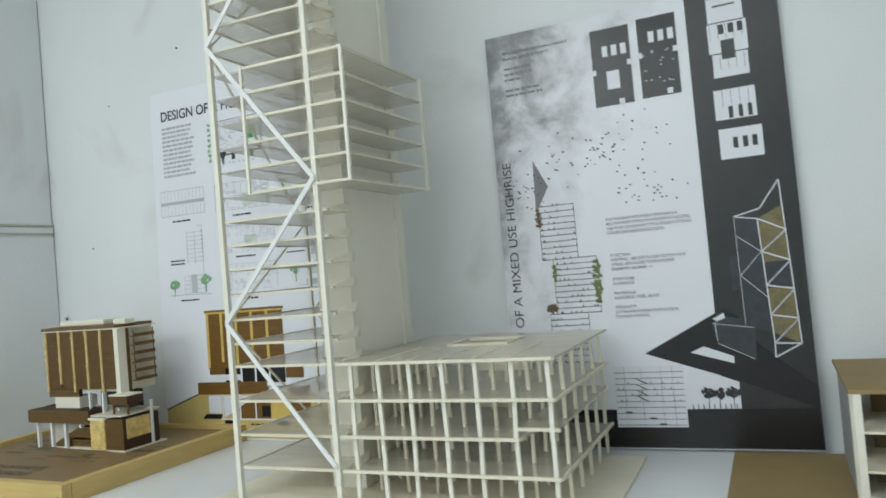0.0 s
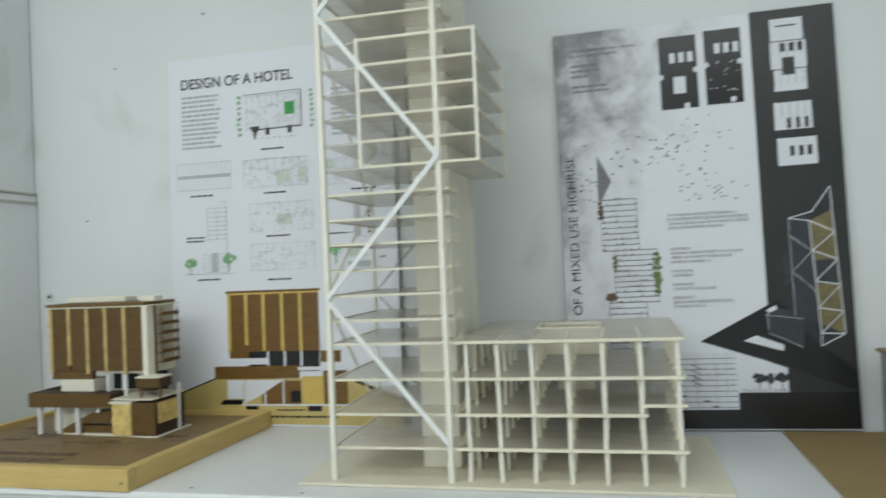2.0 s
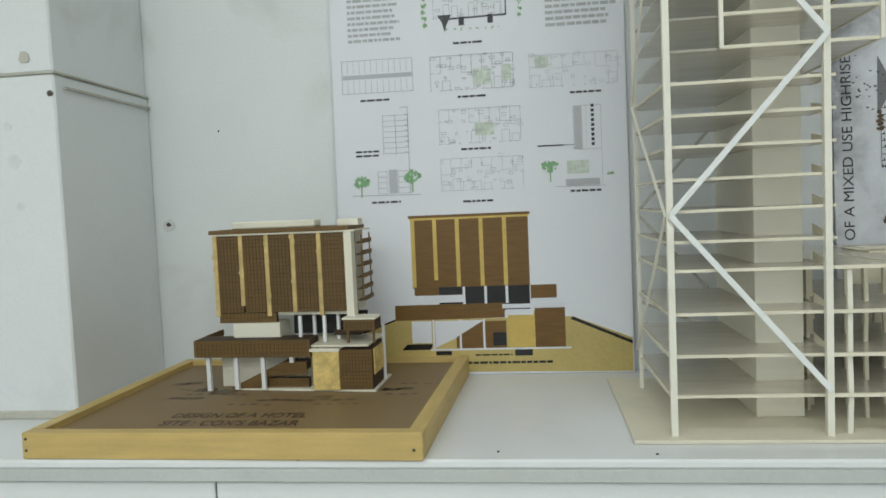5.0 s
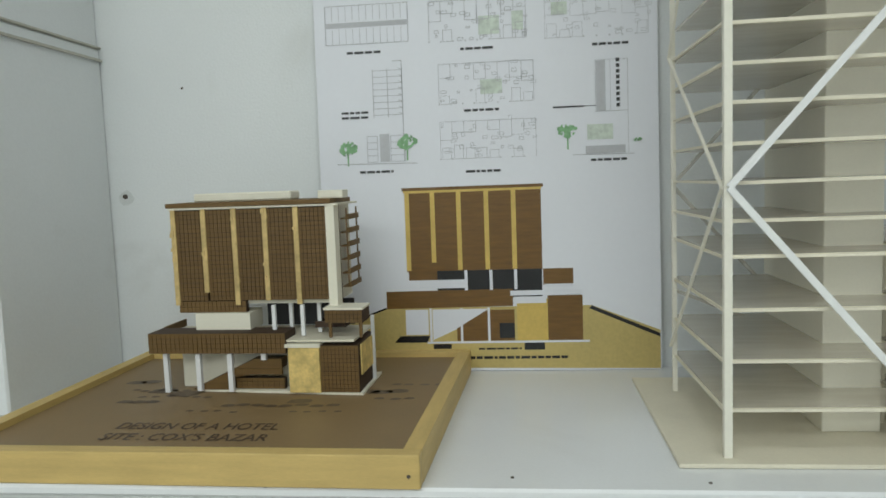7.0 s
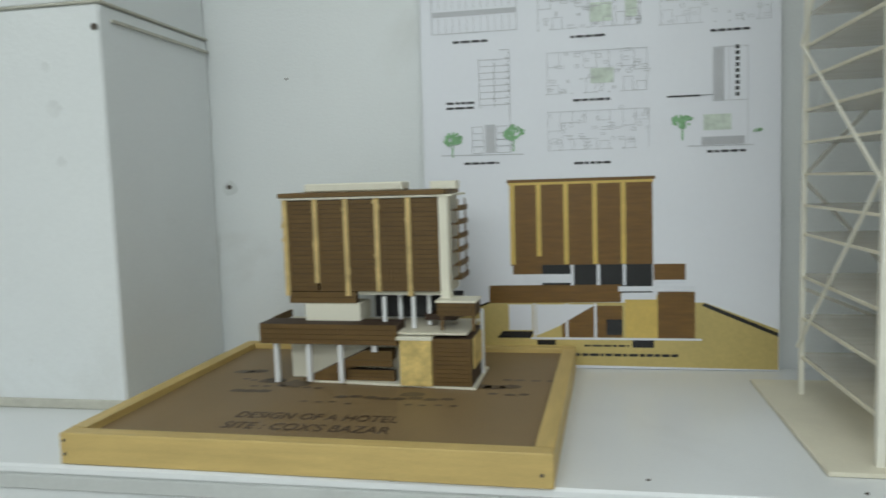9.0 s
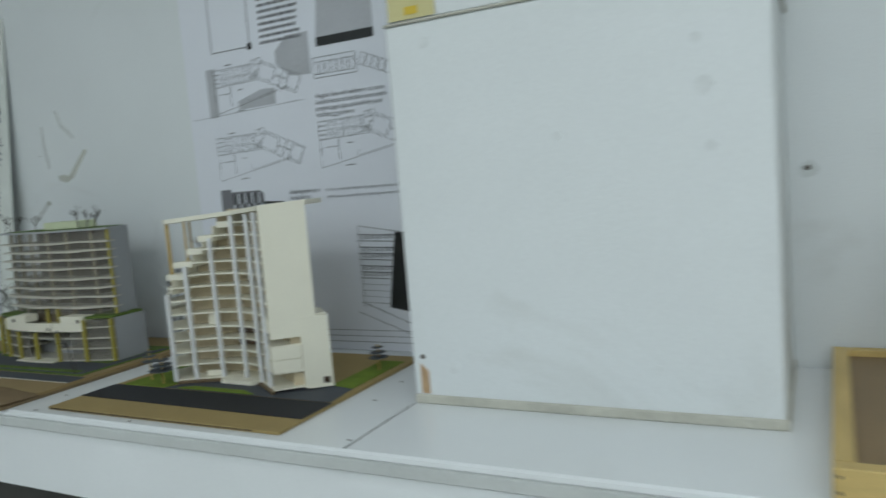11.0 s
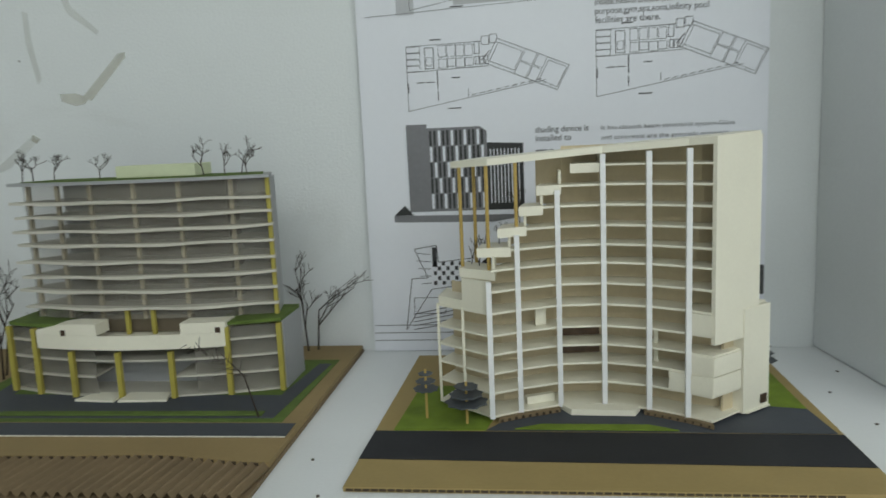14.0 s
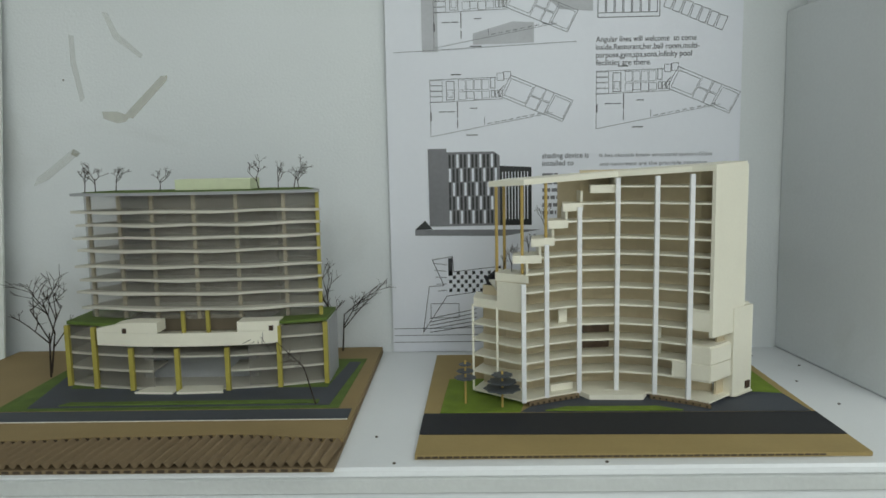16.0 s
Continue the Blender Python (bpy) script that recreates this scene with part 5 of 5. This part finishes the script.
slab("lawn", [ap(-0.235, -0.312), ap(0.112, -0.310), ap(0.112, -0.298), ap(-0.225, -0.300)], T + 0.0014, T + 0.003, M_GRASS_A, ma)


def bow(xc, hw, y0, b, n=14):
    return [(xc + hw * (2 * k / n - 1), y0 - b * (1 - (2 * k / n - 1) ** 2)) for k in range(n + 1)]


def bowed(name, xc, hw, y0, b, back, z0, z1, mat, parent, label=""):
    pts = [ap(x, y) for x, y in bow(xc, hw, y0, b)] + [ap(xc + hw - 0.022, back), ap(xc - hw + 0.022, back)]
    return slab(name, pts, z0 - CA, z1 - CA, mat, parent, label)


def bowed_sheet(name, xc, hw, y0, b, z0, z1, mat, parent, a=0.0, e=1.0):
    p = [ap(x, y) for x, y in bow(xc, hw, y0, b)]
    i0, i1 = round(a * 14), round(e * 14)
    p = p[i0:i1 + 1]
    pts = p + [(x, y + 0.0008) for x, y in p[::-1]]
    return slab(name, pts, z0 - CA, z1 - CA, mat, parent)


B0 = 0.9615
PC, PH, PY0, PB = -0.080, 0.190, -0.214, 0.034
for z in (B0 + 0.0012, 0.988, 1.010, 1.033):
    if z < 0.97:
        bowed("podium_slab", PC, PH, PY0, PB, -0.136, z, z + 0.002, M_FLOORA, ma)
    else:
        for a, e in ((0.0, 0.36), (0.64, 1.0)) if z < 1.0 else ((0.0, 1.0),):
            p = bow(PC, PH, PY0, PB)[round(a * 14):round(e * 14) + 1]
            slab("podium_slab", [ap(*q) for q in p] + [ap(p[-1][0], -0.136), ap(p[0][0], -0.136)], z - CA, z + 0.0024 - CA, M_FLOORA, ma)
bowed_sheet("podium_film", PC, PH - 0.001, PY0 + 0.004, PB, B0 + 0.004, 1.050, M_FILM, ma, 0.0, 0.36)
bowed_sheet("podium_film", PC, PH - 0.001, PY0 + 0.004, PB, B0 + 0.004, 1.050, M_FILM, ma, 0.72, 1.0)
block("lobby_back", -0.17 - AX, -0.19 - AY, B0 + 0.003 - CA, 0.0 - AX, -0.186 - AY, 1.03 - CA, M_GREY, ma)
for a, e in ((0.0, 0.2), (0.79, 1.0)):
    p = bow(PC, PH, PY0, PB)[round(a * 14):round(e * 14) + 1]
    slab("podium_roof", [ap(*q) for q in p] + [ap(p[-1][0], -0.136), ap(p[0][0], -0.136)], 1.053 - CA, 1.0575 - CA, M_GRASS_A, ma)
bowed("terrace_floor", PC - 0.004, 0.126, -0.2375, 0.0154, -0.136, 1.0355, 1.038, M_IVORY, ma)
bowed_sheet("terrace_parapet", PC - 0.004, 0.130, -0.2390, 0.0154, 1.0275, 1.0462, M_IVORY, ma)
p = bow(PC - 0.004, 0.130, -0.2390, 0.0154)
for a, e, ends in ((0, 5, (1.0515, 1.0615)), (11, 14, (1.0605, 1.0595))):
    q = p[a:e + 1]
    front_z = [ends[0] + (ends[1] - ends[0]) * min(1.0, 2.0 * i / (e - a)) - CA for i in range(e - a + 1)]
    slab("terrace_wall", [ap(*c) for c in q] + [ap(x, y + 0.03) for x, y in q[::-1]], 1.0464 - CA, front_z + front_z[::-1], M_IVORY, ma)
for x in (-0.170, 0.036):
    y = -0.2390 - 0.0154 * (1 - ((x - PC + 0.004) / 0.130) ** 2) - 0.0012
    block("terrace_window", x - 0.003 - AX, y - AY, 1.046 - CA, x + 0.003 - AX, y + 0.004 - AY, 1.053 - CA, M_BROWN_DK, ma)
# Dark backing: the shade of the terrace opening is in its colour.
block("lounge_back", -0.15 - AX, -0.206 - AY, 1.039 - CA, -0.01 - AX, -0.203 - AY, 1.062 - CA, M_CORE_SHADE, ma)
for x in (-0.098, -0.062):
    stick("lounge_column", (x - AX, -0.215 - AY, 1.0385 - CA), (x - AX, -0.215 - AY, 1.071 - CA), 0.005, M_OLIVE, ma)
for x in (-0.268, -0.222, -0.164, -0.096, -0.026, 0.045, 0.108):
    y = PY0 - PB * (1 - ((x - PC) / PH) ** 2) - 0.003
    stick("podium_column", (x - AX, y - AY, B0 - CA), (x - AX, y - AY, (1.052 if x in (-0.268, -0.222, 0.045, 0.108) else 1.024) - CA), 0.0062, M_OLIVE, ma)
slab("entrance_step", [ap(-0.155, -0.262), ap(-0.100, -0.266), ap(-0.100, -0.235), ap(-0.140, -0.235)], B0 - CA, B0 + 0.004 - CA, M_IVORY, ma)
slab("entrance_step", [ap(-0.094, -0.266), ap(-0.030, -0.263), ap(-0.038, -0.235), ap(-0.094, -0.235)], B0 - CA, B0 + 0.004 - CA, M_IVORY, ma)
for x in (PC - PH, PC + PH):
    block("podium_side", x - 0.0015 - AX, -0.21 - AY, B0 - CA, x + 0.0015 - AX, -0.136 - AY, 1.053 - CA, M_GREY, ma)
TC, TH, TY0, TB = -0.073, 0.173, -0.190, 0.026
for k, z in enumerate((1.072, 1.0945, 1.114, 1.133, 1.156, 1.175, 1.193, 1.212)):
    grow_l = (0.004, 0.010)[k % 2]
    pts = bow(TC, TH + 0.004, TY0 - 0.008, TB)
    pts[0] = (pts[0][0] - grow_l, pts[0][1])
    bm = bmesh.new()
    sagz = [z - CA + 0.0011 * math.sin(i * 1.1 + k * 2.1) for i in range(15)] + [z - CA] * 2
    prism(bm, [ap(*c) for c in pts] + [ap(0.084, -0.132), ap(-0.224, -0.132)], sagz, [s + 0.0034 for s in sagz])
    part("floor_plate", bm, M_FLOORA, ma)
bowed("roof", TC - 0.004, TH + 0.008, TY0 - 0.010, TB, -0.128, 1.2375, 1.2415, M_GREY, ma)
bowed("roof_lawn", TC - 0.002, TH - 0.004, TY0 - 0.002, TB, -0.132, 1.2417, 1.2428, M_GRASS_A, ma)
bowed_sheet("tower_film", TC, TH - 0.001, TY0 + 0.003, TB, 1.058, 1.2372, M_FILM, ma, 0.0, 1.0)
# Block added to darken the inside seen through the film.
block("core_shade_block", -0.154 - AX, -0.178 - AY, 1.06 - CA, 0.036 - AX, -0.138 - AY, 1.237 - CA, M_CORE_SHADE, ma)
for x in (-0.239, -0.189, -0.138, -0.076, -0.016, 0.050, 0.0985):
    y = TY0 - TB * (1 - ((x - TC) / TH) ** 2) + (0.0075 if x < 0.08 else -0.002)
    stick("tower_column", (x - AX, y - AY, 1.058 - CA), (x - AX, y - AY, 1.2374 - CA), 0.0048, M_OLIVE if x > 0.08 else M_TAN, ma)
slab("tower_side", [ap(0.0975, -0.188), ap(0.100, -0.188), ap(0.087, -0.132), ap(0.0845, -0.132)], 1.058 - CA, 1.2374 - CA, M_GREY, ma)
block("tower_back", -0.224 - AX, -0.1315 - AY, 1.058 - CA, 0.0845 - AX, -0.1285 - AY, 1.2374 - CA, M_GREY, ma)
block("podium_back", PC - PH - AX, -0.1345 - AY, B0 - CA, PC + PH - AX, -0.1315 - AY, 1.053 - CA, M_GREY, ma)
block("roof_box", -0.108 - AX, -0.19 - AY, 1.243 - CA, 0.002 - AX, -0.14 - AY, 1.2585 - CA, M_ROOFBOX, ma, "pale green card roof box", 0.0006)
rng = random.Random(14)
for x in (-0.238, -0.222, -0.192, -0.128, 0.016, 0.044, 0.066, 0.074):
    twig_tree("roof_tree", x - AX, -0.195 - AY, 1.2415 - CA, rng.uniform(0.046, 0.058), 1.0, rng, ma, 1, limbs=3)
for x, y, h, wide, lean in ((0.088, -0.040, 0.160, 1.15, 0.1), (0.102, -0.034, 0.165, 1.15, 0.22), (-0.325, -0.17, 0.180, 1.35, -0.2), (-0.335, -0.15, 0.170, 1.3, 0.3), (-0.36, -0.285, 0.095, 0.7, 0.0)):
    twig_tree("twig_tree", x - AX, y - AY, T - 0.0005, h, wide, rng, ma, 1, limbs=3, lean=lean)
rng = random.Random(4)
bm = bmesh.new()
for k in range(16):
    if k == 0:
        rod(bm, (0.110 - AX, -0.313 - AY, T), (0.096 - AX, -0.313 - AY, 0.062), 0.0011, 0.0008)
        rod(bm, (0.096 - AX, -0.313 - AY, 0.062), (0.060 - AX, -0.305 - AY, 0.094), 0.0008, 0.0005)
        rod(bm, (0.060 - AX, -0.305 - AY, 0.094), (0.022 - AX, -0.300 - AY, 0.086), 0.0005, 0.0003)
    p0 = Vector((0.10 - 0.005 * k - AX, -0.312 + 0.0005 * k - AY, 0.062 + 0.0024 * k))
    rod(bm, p0, p0 + Vector((rng.uniform(-0.02, 0.004), rng.uniform(-0.01, 0.01), rng.uniform(-0.008, 0.02))), 0.0006, 0.0003, 4)
part("tree", bm, M_TWIG, ma)
block("pebble", -0.455 - AX, -0.478 - AY, 0.0105, -0.43 - AX, -0.466 - AY, 0.0135, M_STICK, ma, "", 0.001)

# second card at the far left of the ledge
fc = thing("brown_card", -1.75, -0.46, TOP + 0.0005, "plain brown corrugated card lying on the ledge", "card")
block("card_sheet", 0, 0, 0, 0.72, 0.40, 0.008, M_KRAFT, fc, "", 0.001)

# ---- ivory hotel model with stepped terraces ----
CB = TOP + 0.0005
mb = thing("stepped_hotel_model", 0.250, -0.470, CB, "ivory card hotel model with stepped terraces on kraft board", "architectural model")
BX, BY = 0.250, -0.470


def bp(x, y):
    return (x - BX, y - BY)


slab("base", [bp(0.250, -0.469), bp(0.750, -0.470), bp(0.752, -0.060), bp(0.262, -0.050)], 0, 0.0048, M_KRAFT_B, mb)
bm = bmesh.new()
for k in range(62):
    box(bm, 0.003 + k * 0.008, 0.0001, 0.0012, 0.0098 + k * 0.008, 0.0016, 0.0034)
part("flute_edge", bm, M_FLUTE, mb)
S = 0.005
slab("road", [bp(0.2515, -0.408), bp(0.7495, -0.418), bp(0.7495, -0.342), bp(0.2540, -0.336)], S, S + 0.0006, M_ROAD, mb)
slab("lawn", [bp(0.275, -0.3345), bp(0.378, -0.3335), bp(0.41, -0.19), bp(0.285, -0.19)], S, S + 0.0012, M_GRASS, mb)
slab("lawn", [bp(0.690, -0.26), bp(0.738, -0.27), bp(0.738, -0.10), bp(0.690, -0.10)], S, S + 0.0012, M_GRASS, mb)
slab("drive", [bp(0.378, -0.3345), bp(0.7445, -0.340), bp(0.738, -0.262), bp(0.66, -0.262), bp(0.55, -0.25), bp(0.42, -0.27), bp(0.395, -0.31)], S + 0.0002, S + 0.0007, M_ROAD_A, mb)
slab("lawn", [bp(0.41, -0.3335), bp(0.585, -0.3365), bp(0.555, -0.3215), bp(0.44, -0.3200)], S + 0.0012, S + 0.0028, M_GRASS, mb)
CUR = [(0.319, -0.253), (0.385, -0.308), (0.417, -0.290), (0.463, -0.270), (0.514, -0.266), (0.562, -0.281), (0.600, -0.304), (0.622, -0.321)]
R_END = (0.696, -0.262)


def front(x):
    for (a, ya), (b, yb) in zip(CUR, CUR[1:]):
        if a <= x <= b:
            return ya + (yb - ya) * (x - a) / (b - a)
    return CUR[-1][1]


def outline(x0, grow=0.0, end=(0.693, -0.262)):
    pts = [(x0, front(x0))] + [c for c in CUR if c[0] > x0 + 0.003]
    pts = [(x, y - grow) for x, y in pts]
    rear = [(end[0] - 0.036, end[1] + 0.036), (0.60, -0.212), (0.514, -0.20)]
    if x0 < 0.50:
        rear.append((max(x0, 0.40) + 0.012, -0.205))
    if x0 < 0.36:
        rear.append((0.345, -0.195))
    return [bp(*p) for p in pts + [end] + rear]


LB = [0.962, 0.988, 1.011, 1.033, 1.055, 1.0805, 1.105, 1.129, 1.150, 1.172, 1.195, 1.218]
LIM = [0.319, 0.319, 0.319, 0.319, 0.319, 0.319, 0.352, 0.388, 0.408, 0.425, 0.447, 0.466]
for k, (z, x0) in enumerate(zip(LB, LIM)):
    slab("floor_plate", outline(x0, 0.0006 if k else 0.004, (0.693, -0.262) if k < 6 else (0.676, -0.272)), z - 0.0010 - CB, z + 0.0014 - CB, M_IVORY, mb)
    if k < 11:
        pts = [(x, front(x) + 0.040) for x in [max(x0, 0.335) + (0.640 - max(x0, 0.335)) * i / 10 for i in range(11)]]
        slab("rear_wall", [bp(*p) for p in pts] + [bp(x, y + 0.003) for x, y in pts[::-1]], z + 0.0015 - CB, LB[k + 1] - 0.0011 - CB, M_TAN, mb)
slab("floor_plate", outline(0.497, 0.0006, (0.676, -0.272)), 1.239 - CB, 1.2412 - CB, M_IVORY, mb)
pts = [(x, front(x) + 0.040) for x in [0.47 + 0.17 * i / 8 for i in range(9)]]
slab("rear_wall", [bp(*p) for p in pts] + [bp(x, y + 0.003) for x, y in pts[::-1]], 1.2195 - CB, 1.262 - CB, M_TAN, mb)
pts = [(0.44, -0.225), (0.47, -0.232), (0.50, -0.228)]
slab("rear_wall", [bp(*p) for p in pts] + [bp(x, y + 0.003) for x, y in pts[::-1]], 1.195 - CB, 1.252 - CB, M_TAN, mb)
for z, a, b in ((1.0805, 0.321, 0.383), (1.118, 0.350, 0.392), (1.143, 0.372, 0.410), (1.165, 0.396, 0.428), (1.187, 0.420, 0.447), (1.209, 0.440, 0.468), (1.232, 0.478, 0.514)):
    ya, yb = front(a), front(b)
    slab("terrace_box", [bp(a, ya + 0.002), bp(b, yb - 0.001), bp(b, yb + 0.045), bp(a + 0.005, ya + 0.045 if a > 0.34 else ya + 0.05)], z - CB, z + 0.0105 - CB, M_IVORY, mb)
    if z > 1.09:
        slab("terrace_wall", [bp(b - 0.003, yb + 0.004), bp(b, yb + 0.003), bp(b, yb + 0.045), bp(b - 0.003, yb + 0.045)], z + 0.011 - CB, z + 0.026 - CB, M_IVORY, mb)
slab("wing_panel", [bp(0.352, front(0.352) - 0.001), bp(0.385, -0.309), bp(0.385, -0.304), bp(0.352, front(0.352) + 0.004)], 1.0885 - CB, 1.104 - CB, M_IVORY, mb)
slab("wing_panel", [bp(0.352, front(0.352) - 0.001), bp(0.385, -0.309), bp(0.385, -0.304), bp(0.352, front(0.352) + 0.004)], 1.1065 - CB, 1.1175 - CB, M_IVORY, mb)
for (x, y), top in zip(CUR[1:7], (1.118, 1.167, 1.214, 1.252, 1.254, 1.256)):
    stick("column", (x - BX, y - 0.003 - BY, 0.9605 - CB), (x - BX, y - 0.003 - BY, top - CB), 0.0058, M_IVORY_COL, mb)
for x in (0.320, 0.352):
    stick("wing_column", (x - BX, front(x) + 0.001 - BY, 0.9605 - CB), (x - BX, front(x) + 0.001 - BY, 1.082 - CB), 0.003, M_IVORY, mb)
roof = [(0.343, -0.264), (0.387, -0.300), (0.44, -0.284), (0.514, -0.268), (0.60, -0.303), (0.624, -0.324), (0.682, -0.272), (0.672, -0.215), (0.52, -0.20), (0.372, -0.205)]
zr = [1.2425 + (x - 0.343) * 0.062 - CB for x, y in roof]
bm = bmesh.new()
prism(bm, [bp(*p) for p in roof], zr, [z + 0.0075 for z in zr])
part("roof", bm, M_IVORY, mb)


def panel(name, a, b, z0, z1, mat, thick=0.004, off=0.0):
    a, b = Vector(a), Vector(b)
    n = Vector((-(b - a).y, (b - a).x)).normalized()
    c = [a - n * off, b - n * off, b + n * (thick - off), a + n * (thick - off)]
    return slab(name, [bp(p.x, p.y) for p in c], z0 - CB, z1 - CB, mat, mb)


tip, mid = (0.6225, -0.3225), (0.672, -0.2815)
panel("gable_wall", tip, (0.681, -0.274), 1.047, 1.2675, M_IVORY, 0.005, 0.002)
panel("gable_block", (0.660, -0.2920), R_END, 0.9595, 1.079, M_IVORY, 0.018, 0.003)
panel("gable_base", (0.664, -0.2895), (0.697, -0.2625), 0.9585, 0.9605, M_IVORY, 0.02, 0.004)
panel("box_front", (0.601, -0.305), tip, 1.0565, 1.079, M_IVORY, 0.004, 0.001)
panel("box_front", (0.601, -0.305), tip, 1.012, 1.0325, M_IVORY, 0.004, 0.001)
panel("box_front", (0.582, -0.295), tip, 0.9895, 1.010, M_IVORY, 0.004, 0.001)
panel("box_side", tip, (0.659, -0.2925), 1.012, 1.0325, M_IVORY, 0.004, 0.001)
panel("box_side", tip, (0.659, -0.2925), 0.9895, 1.0105, M_IVORY, 0.004, 0.001)
panel("box_side_back", (0.640, -0.295), (0.665, -0.274), 0.962, 1.047, M_TAN, 0.003)
panel("small_window", (0.6845, -0.2728), (0.6925, -0.2662), 0.965, 0.975, M_BROWN_DK, 0.002, 0.0038)
panel("partition", (0.436, front(0.436) + 0.014), (0.448, front(0.448) + 0.014), 1.0570, 1.0795, M_IVORY, 0.002)
panel("partition", (0.570, front(0.570) + 0.02), (0.574, front(0.574) + 0.02), 1.0125, 1.0545, M_IVORY, 0.002)
panel("dark_void", (0.468, -0.232), (0.512, -0.2275), 1.0125, 1.054, M_PRUST, 0.001)
panel("stair", (0.424, front(0.424) + 0.012), (0.456, front(0.456) + 0.012), 0.9635, 0.9725, M_IVORY, 0.008)
slab("entrance_terrace", [bp(0.474, -0.292), bp(0.545, -0.295), bp(0.553, -0.278), bp(0.462, -0.272)], 0.957 - CB, 0.9640 - CB, M_IVORY, mb)
for a, b in ((0.392, 0.462), (0.556, 0.622)):
    n = 7
    slab("planter_edge", [bp(a + (b - a) * i / n, front(a + (b - a) * i / n) - 0.011) for i in range(n + 1)] + [bp(a + (b - a) * i / n, front(a + (b - a) * i / n) - 0.0045) for i in range(n, -1, -1)], 0.9565 - CB, 0.9615 - CB, M_KRAFT_DK, mb)
    for i in range(9):
        x = a + (b - a) * (i + 0.3) / 9
        block("planter_gap", x - BX, front(x) - 0.0125 - BY, 0.9575 - CB, x + 0.003 - BX, front(x) - 0.0105 - BY, 0.9600 - CB, M_FLUTE, mb)
for (x, y), lo in (((0.353, -0.266), 1.125), ((0.385, -0.292), 1.125), ((0.366, -0.222), 1.125), ((0.417, -0.283), 1.172)):
    bm = bmesh.new()
    rod(bm, (x - BX, y - BY, lo - CB), (x - BX, y - BY, 1.2425 + (x - 0.343) * 0.062 - CB), 0.0021, 0.0021, 8)
    part("roof_post", bm, M_GOLD, mb)
rng = random.Random(6)
for x, y, z, h in ((0.372, -0.265, 1.1255, 0.045), (0.396, -0.262, 1.150, 0.034), (0.420, -0.25, 1.172, 0.05), (0.362, -0.25, 1.1255, 0.03)):
    twig_tree("terrace_tree", x - BX, y - BY, z - CB, h, 0.5, rng, mb, 1, limbs=3)
for x, y, h, n, r in ((0.356, -0.316, 0.038, 3, 0.025), (0.308, -0.300, 0.048, 3, 0.015), (0.722, -0.16, 0.036, 3, 0.018)):
    bm = bmesh.new()
    rod(bm, (x - BX, y - BY, S), (x - BX, y - BY, S + h + 0.012), 0.0016, 0.0014, 7)
    stem = part("disc_tree_stem", bm, M_GOLD, mb)
    for k in range(n):
        bm = bmesh.new()
        z = S + h - 0.012 + k * 0.009
        rr = r * (1 - 0.22 * k)
        ring = []
        for i in range(18):
            q = rr * (1.0 if i % 2 else 0.86)
            ring.append((x - BX + q * math.cos(i * math.tau / 18), y - BY + q * math.sin(i * math.tau / 18)))
        prism(bm, ring, z, z + 0.0014)
        part("disc", bm, M_DECK, stem)
